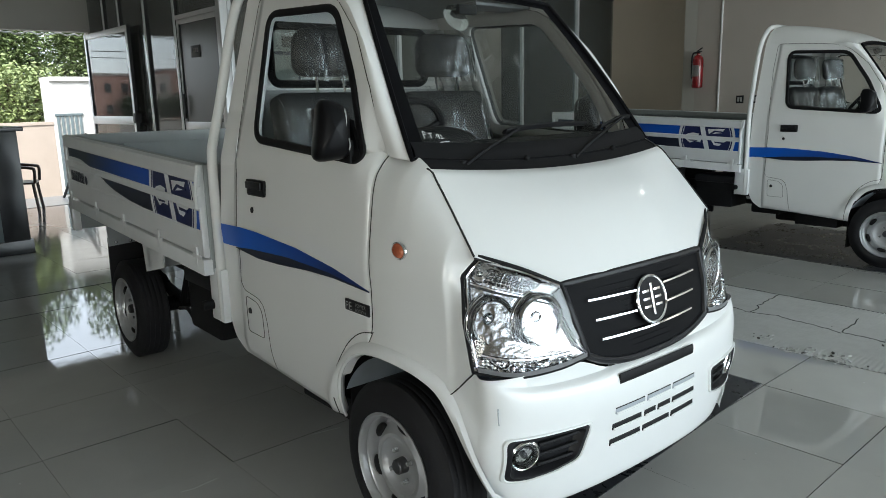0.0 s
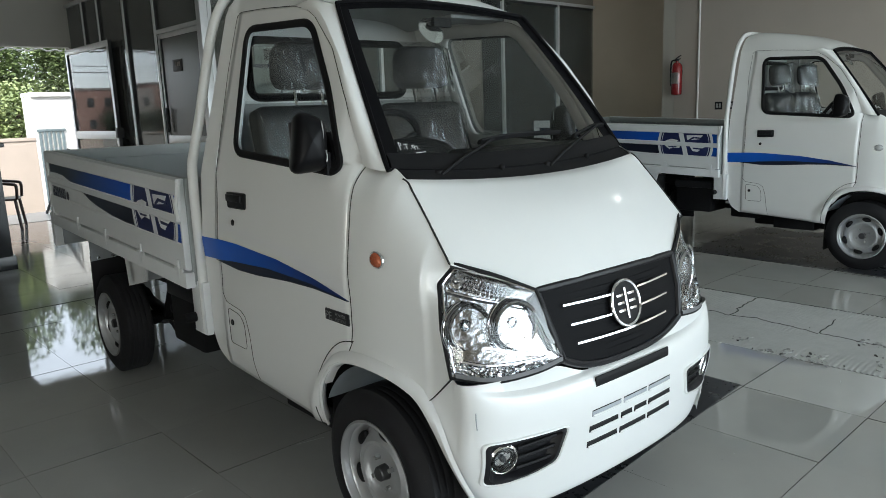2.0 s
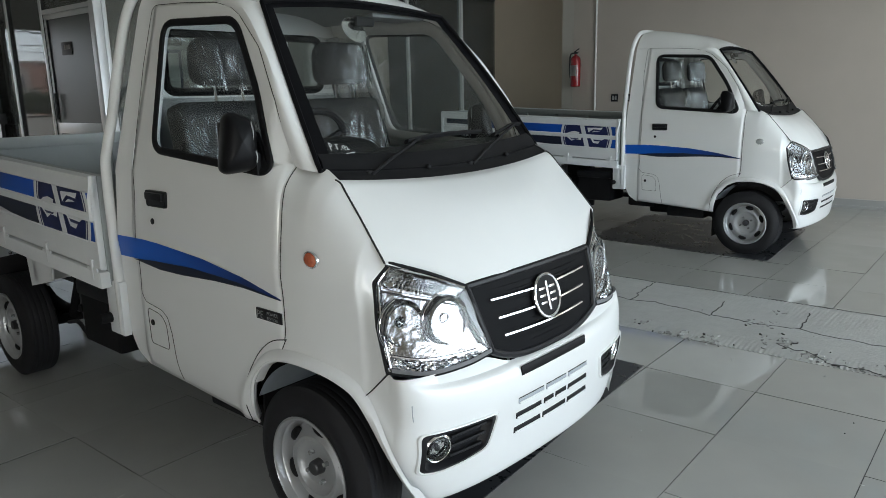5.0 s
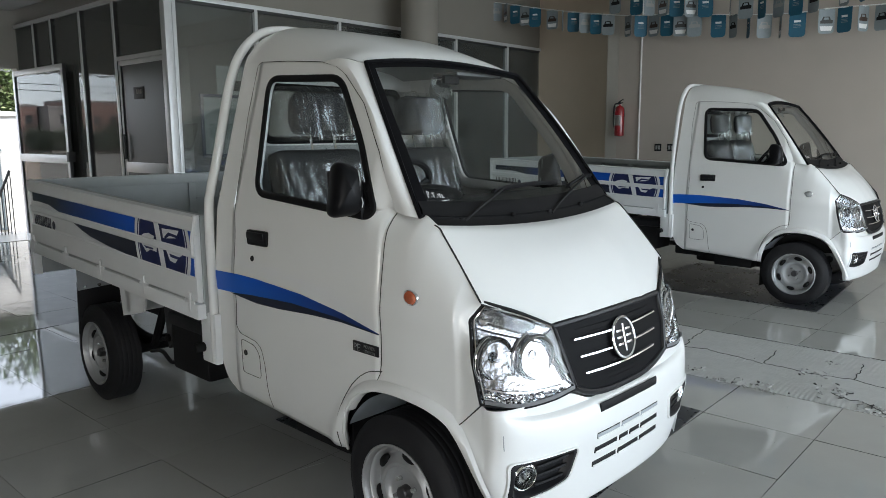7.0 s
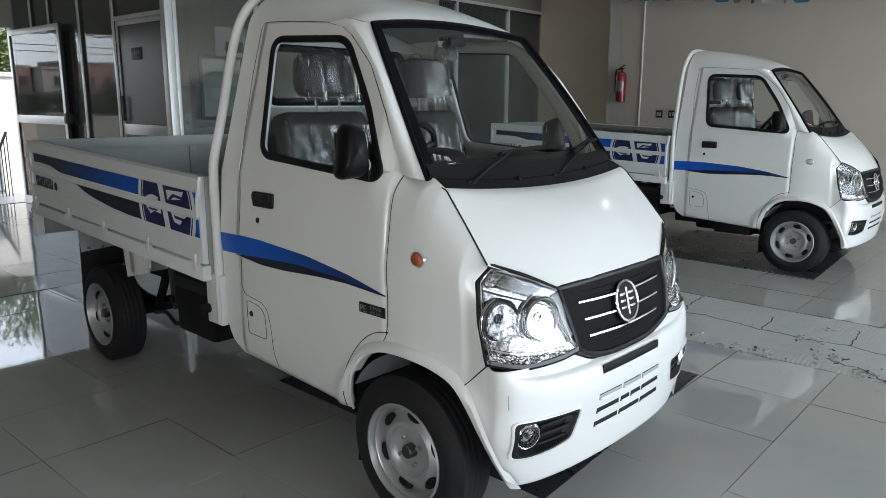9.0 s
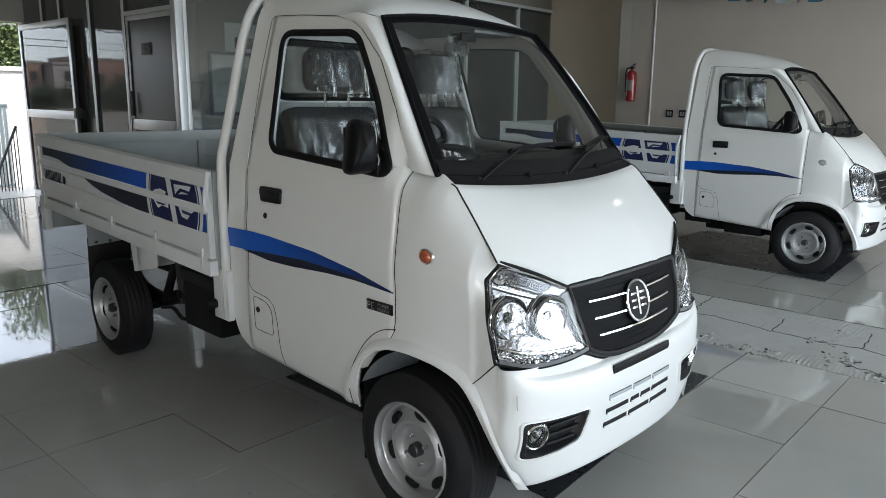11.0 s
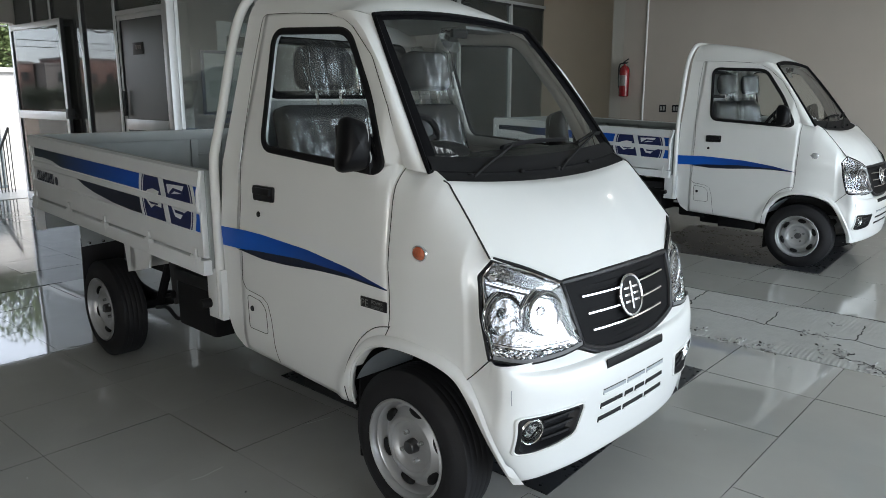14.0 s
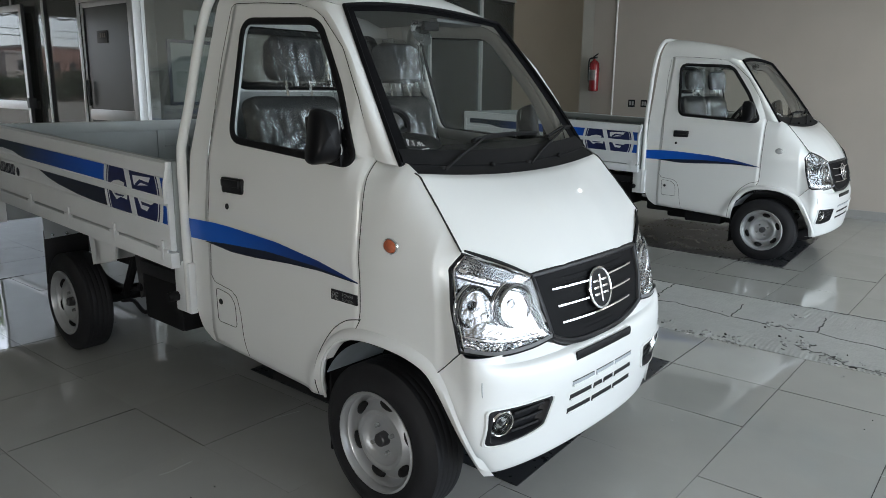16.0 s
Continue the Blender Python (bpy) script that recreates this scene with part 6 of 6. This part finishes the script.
for k in range(6):
    part("slat", box(-0.02, 0.0, k * 0.09, k * 0.09 + 0.055, 0.05, 1.68, 0.004), GATE, gate)
for z in (1.68, 0.0):
    part("gate_rail", box(-0.03, 0.01, -0.03, 0.54, z, z + 0.052, 0.004), GATE, gate)
railing = thing("ramp_railing", ROOM @ pose(-11.9, 1.863, -0.02), "dark iron railing beside the ramp", "railing")
part("handrail", tube([(0, 0, 1.08), (-0.02, -0.48, 0.0)], 0.023, 8), IRON, railing)
for k in range(8):
    part("baluster", tube([(-0.002 * k, -0.051 * k, -0.10), (-0.002 * k, -0.051 * k, 1.08 - 0.115 * k)], 0.009, 6), IRON, railing)


def tree(u, v, height, spread, seed, material, n_leaf, size=1.0):
    rnd = random.Random(seed)
    t = thing("tree", ROOM @ pose(u, v, -0.55), "leafy green tree outside the entrance", "tree", group="trees outside")
    limbs = [tube(spline([(0, 0, 0), (0.06, 0.05, height * 0.3), (-0.05, 0.1, height * 0.62), (0.05, 0.0, height * 0.9)], 12), 0.09, 8)]
    tips = []
    for k in range(9):
        a, z = rnd.uniform(0, 6.28), height * rnd.uniform(0.25, 0.75)
        r = spread * rnd.uniform(0.5, 0.95)
        tip = (r * math.cos(a), r * math.sin(a), z + height * rnd.uniform(0.08, 0.28))
        limbs.append(tube(spline([(0, 0, z), (tip[0] * 0.5, tip[1] * 0.5, (z + tip[2]) / 2 + 0.1), tip], 8), 0.03, 6))
        tips.append(tip)
    part("trunk", joined(*limbs), BARK, t)
    verts, faces = [], []
    for k in range(n_leaf):
        if rnd.random() < 0.55:
            c = Vector(rnd.choice(tips)) + Vector((rnd.gauss(0, 1), rnd.gauss(0, 1), rnd.gauss(0, 1))) * spread * 0.24
        else:
            a, rr = rnd.uniform(0, 6.28), spread * math.sqrt(rnd.random())
            c = Vector((rr * math.cos(a), rr * math.sin(a), height * rnd.uniform(0.18, 1.05)))
        e = Euler((rnd.uniform(-0.9, 0.9), rnd.uniform(-0.9, 0.9), rnd.uniform(0, 6.28))).to_matrix()
        l = rnd.uniform(0.07, 0.13) * size
        i = len(verts)
        for p in ((0, 0, 0), (l * 0.35, l * 0.5, 0.01), (0, l, 0.0), (-l * 0.35, l * 0.5, 0.01)):
            verts.append(c + e @ Vector(p))
        faces.append((i, i + 1, i + 2, i + 3))
    me = bpy.data.meshes.new("crown")
    me.from_pydata(verts, [], faces)
    me.materials.append(material)
    cr = new("crown", me)
    cr.parent = t
    tagged(cr, kind="stuff")


for k, (u, v, h, sp, m, nl) in enumerate(((-20.9, 2.10, 5.0, 1.5, LEAF, 26000), (-19.4, 4.75, 5.1, 1.25, LEAF, 20000), (-17.5, 1.96, 2.9, 1.1, LEAFPALE, 8000), (-23.7, 4.0, 4.3, 2.6, LEAF, 24000), (-100, -40, 3.6, 2.4, LEAFFAR, 11000), (-101, -44, 2.9, 2.4, LEAFFAR, 11000), (-98, -36, 2.6, 2.4, LEAFFAR, 11000), (-99, -32, 2.8, 2.6, LEAFFAR, 11000), (-102, -48, 2.5, 2.4, LEAFFAR, 11000))):
    tree(u, v, h, sp, k + 11, m, nl, 1.8 if u < -60 else 1.0)


def house(u, v, w, d, h, m, seed, floors=1):
    rnd = random.Random(seed)
    t = thing("far_building", ROOM @ pose(u, v, -0.55), "flat-roofed brick building far outside", "building", group="far buildings")
    part("wall", box(0, -d, -w / 2, w / 2, 0, h), m, t, smooth=False)
    part("parapet", box(0.1, -d, -w / 2 - 0.1, w / 2 + 0.1, h, h + 0.35), FARGREY, t, smooth=False)
    for f in range(floors):
        for k in range(int(w // 2.4)):
            y = -w / 2 + 1.2 + k * 2.4
            part("window", box(0.0, 0.04, y - 0.45, y + 0.45, 1.0 + f * 3.1, 2.3 + f * 3.1), ALUDARK, t, smooth=False)


for k, (u, v, w, d, h, m, fl) in enumerate(((-110, -56, 11, 8, 8.6, BRICK, 2), (-108, -48.5, 3, 8, 5.2, FARGREY, 1), (-112, -43, 7, 8, 7.3, BRICK, 2), (-109, -37.5, 3.2, 8, 6.3, FARGREY, 2), (-112, -31, 9, 8, 6.5, BRICK, 2), (-116, -21, 10, 8, 5.6, FARGREY, 1), (-112, -9, 12, 8, 6.4, BRICK, 2))):
    house(u, v, w, d, h, m, k, fl)

wires = thing("overhead_wires", ROOM @ pose(-36, -20, 0), "two dark overhead wires outside", "wires")
for z in (4.0, 4.3):
    part("wire", tube([(0, -40 + 10 * k, z - 0.012 * (16 - (k - 4) ** 2)) for k in range(9)], 0.018, 5), IRON, wires)
for y in (-40, 40):
    part("pole", tube([(0, y, -0.6), (0, y, 5.0)], 0.10, 8), FARGREY, wires)

# ---- floor tiles, last ----
S = 0.6


def tile_mesh(w, h, m, g=0.0012):
    bm = box(g, w - g, g, h - g, -0.012, 0.0)
    me = bpy.data.meshes.new("tile")
    bm.to_mesh(me)
    bm.free()
    me.materials.append(m)
    me.materials.append(GROUT)  # dark sides, so lit tile edges don't brighten the joints
    for f in me.polygons:
        f.material_index = 0 if f.normal.z > 0.5 else 1
    return me


vs = [0.354 + S * k for k in range(-12, 16)]
us = [0.805 + S * k for k in range(-5, 11)] + [-2.385 - S * k for k in range(1, 16)]  # the two fields meet in a cut row
full, tight, dusty = tile_mesh(S, S, TILE, 0.0017), tile_mesh(S, S, TILE, 0.0004), tile_mesh(S, S, DUSTYTILE, 0.0006)
far, far_dusty = bmesh.new(), bmesh.new()
rng = random.Random(9)
cut = tile_mesh(0.19, S, TILE, 0.0004)
for v0 in vs:
    ob = new("cut_tile", cut)
    ob.parent = floor
    ob.matrix_basis = pose(-2.385, v0, 0)
for v0, v1 in zip(vs, vs[1:]):
    for u in us:
        if u < U0 - 0.6 or u > U1 or v0 > 9.1 or v0 < V0 - 0.6:
            continue
        if 2.1 < v0 < 3.0 and -1.2 < u < 3.6:
            continue
        if -6.0 < u < 3.3 and -2.7 < v0 < 5.6:
            ob = new("tile", dusty if u < -4.8 else tight if u < -0.5 or v0 < -0.2 else full)
            ob.parent = floor
            ob.matrix_basis = pose(u, v0, rng.uniform(-0.0006, 0.0), rng.uniform(-0.16, 0.16), rng.uniform(-0.16, 0.16), 0)
        else:
            b = box(u + 0.0012, u + S - 0.0012, v0 + 0.0012, v1 - 0.0012, -0.012, 0.0)
            me = bpy.data.meshes.new("t")
            b.to_mesh(me)
            (far_dusty if u < -4.8 else far).from_mesh(me)
            bpy.data.meshes.remove(me)
            b.free()
for u, va, vb, r in ((-4.785, -1.40, -0.13, 0.007), (-4.185, -1.40, -0.57, 0.003)):
    part("open_joint", tube([(u, va, 0.001), (u, vb, 0.001)], r, 6, False, 0.3, (0, 0, 1)), SEAM, floor)
tagged(part("far_tiles", far, TILE, floor, smooth=False), kind="stuff")
tagged(part("entrance_tiles", far_dusty, DUSTYTILE, floor, "dusty pale tiles by the entrance", smooth=False), kind="stuff")

# torn-up strip: combed mortar and broken pieces
n_u = 1100
P = []
for i in range(n_u + 1):
    u = -0.993 + 4.79 * i / n_u
    row = []
    for v in (2.157, 2.20, 2.28, 2.42, 2.56, 2.68, 2.72, 2.76, 2.88, 3.03, 3.20, 3.351):
        z = -0.0006 + 0.0030 * math.sin((u + 0.12 * v) * 2 * math.pi / 0.029) * max(0.15, 0.55 + 1.1 * noise.noise(Vector((u * 2, v * 2, 3)))) + 0.0012 * noise.noise(Vector((u * 9, v * 9, 0)))
        row.append((u, v, z))
    P.append(row)
part("mortar", grid(P), MORTAR, floor, "grey combed mortar where tiles were lifted")
rng = random.Random(21)
RUBBLE = [(-0.14, 2.33, 0.06, 7), (0.13, 2.19, 0.10, 16), (0.34, 2.22, 0.10, 16), (0.47, 2.72, 0.12, 14), (0.70, 2.42, 0.12, 18), (0.92, 2.27, 0.10, 14), (0.52, 3.05, 0.05, 5), (1.15, 2.25, 0.16, 12), (1.5, 2.55, 0.3, 10)]
for cu_, cv_, sp_, cnt in RUBBLE:
    for k in range(int(cnt * 1.7)):
        u, v = rng.gauss(cu_, sp_ * 0.6), rng.gauss(cv_, sp_ * 0.5)
        n = rng.randint(4, 6)
        r = rng.uniform(0.004, 0.015)
        pts = []
        for i in range(n):
            a = 2 * math.pi * i / n + rng.uniform(-0.4, 0.4)
            pts.append((r * math.cos(a) * rng.uniform(0.7, 1.8), r * 0.6 * math.sin(a) * rng.uniform(0.6, 1.4), 0))
        ob = part("broken_piece", plate(pts, (0, 0, 1), rng.uniform(0.003, 0.009)), (MORTAR, RUBBLEGREY, MORTAR, GROUT, RUBBLEGREY)[k % 5], floor, smooth=False)
        ob.matrix_basis = pose(u, v, 0.0006, rng.uniform(-16, 16), rng.uniform(-16, 16), rng.uniform(0, 360))
CRACKS = [[(-1.0, 3.352), (0.12, 3.355), (0.87, 3.350), (1.6, 3.355), (2.6, 3.352)], [(-0.66, 2.80), (-0.45, 2.765), (-0.27, 2.80), (0.07, 2.745), (0.16, 2.72)], [(-0.50, 3.34), (-0.49, 3.10), (-0.45, 2.77)],
          [(0.135, 3.10), (0.15, 2.90), (0.165, 2.73), (0.30, 2.73), (0.50, 2.70), (0.72, 2.76), (0.87, 2.706), (1.25, 2.69), (2.2, 2.70)], [(0.70, 3.15), (0.71, 2.95), (0.73, 2.76)], [(0.68, 2.39), (0.80, 2.32), (0.90, 2.34), (1.0, 2.20), (1.16, 2.21), (1.4, 2.17)]]
for pts in CRACKS:
    line = poly(pts, 70)
    q = [(u + 0.024 * noise.noise(Vector((u * 19, v * 13, 1))), v + 0.022 * noise.noise(Vector((u * 16, v * 12, 7))), 0.0006) for u, v in line]
    part("crack", tube(q, 0.0045, 5, False, 0.35, (0, 0, 1)), SEAM, floor)

# pale scuffs and grit on the polished tiles
for pts in ([(-0.91, -1.11), (-0.90, -1.06), (-0.905, -1.02), (-0.91, -0.96)], [(-0.98, -0.46), (-0.96, -0.37), (-0.95, -0.33)], [(1.18, 0.76), (1.28, 0.84), (1.42, 0.87)]):
    part("scuff_mark", tube([(u, v, 0.0003) for u, v in spline(pts, 14)], 0.0022, 5, False, 0.15, (0, 0, 1)), MORTAR, floor)
rng = random.Random(33)
for k in range(60):
    g = bmesh.new()
    bmesh.ops.create_icosphere(g, subdivisions=1, radius=rng.uniform(0.0015, 0.004))
    ob = part("grit", g, (MORTAR, SEAM)[k % 2], floor, smooth=False)
    ob.matrix_basis = pose(rng.uniform(-1.5, 2.2), rng.uniform(-1.6, 3.6), 0.002)
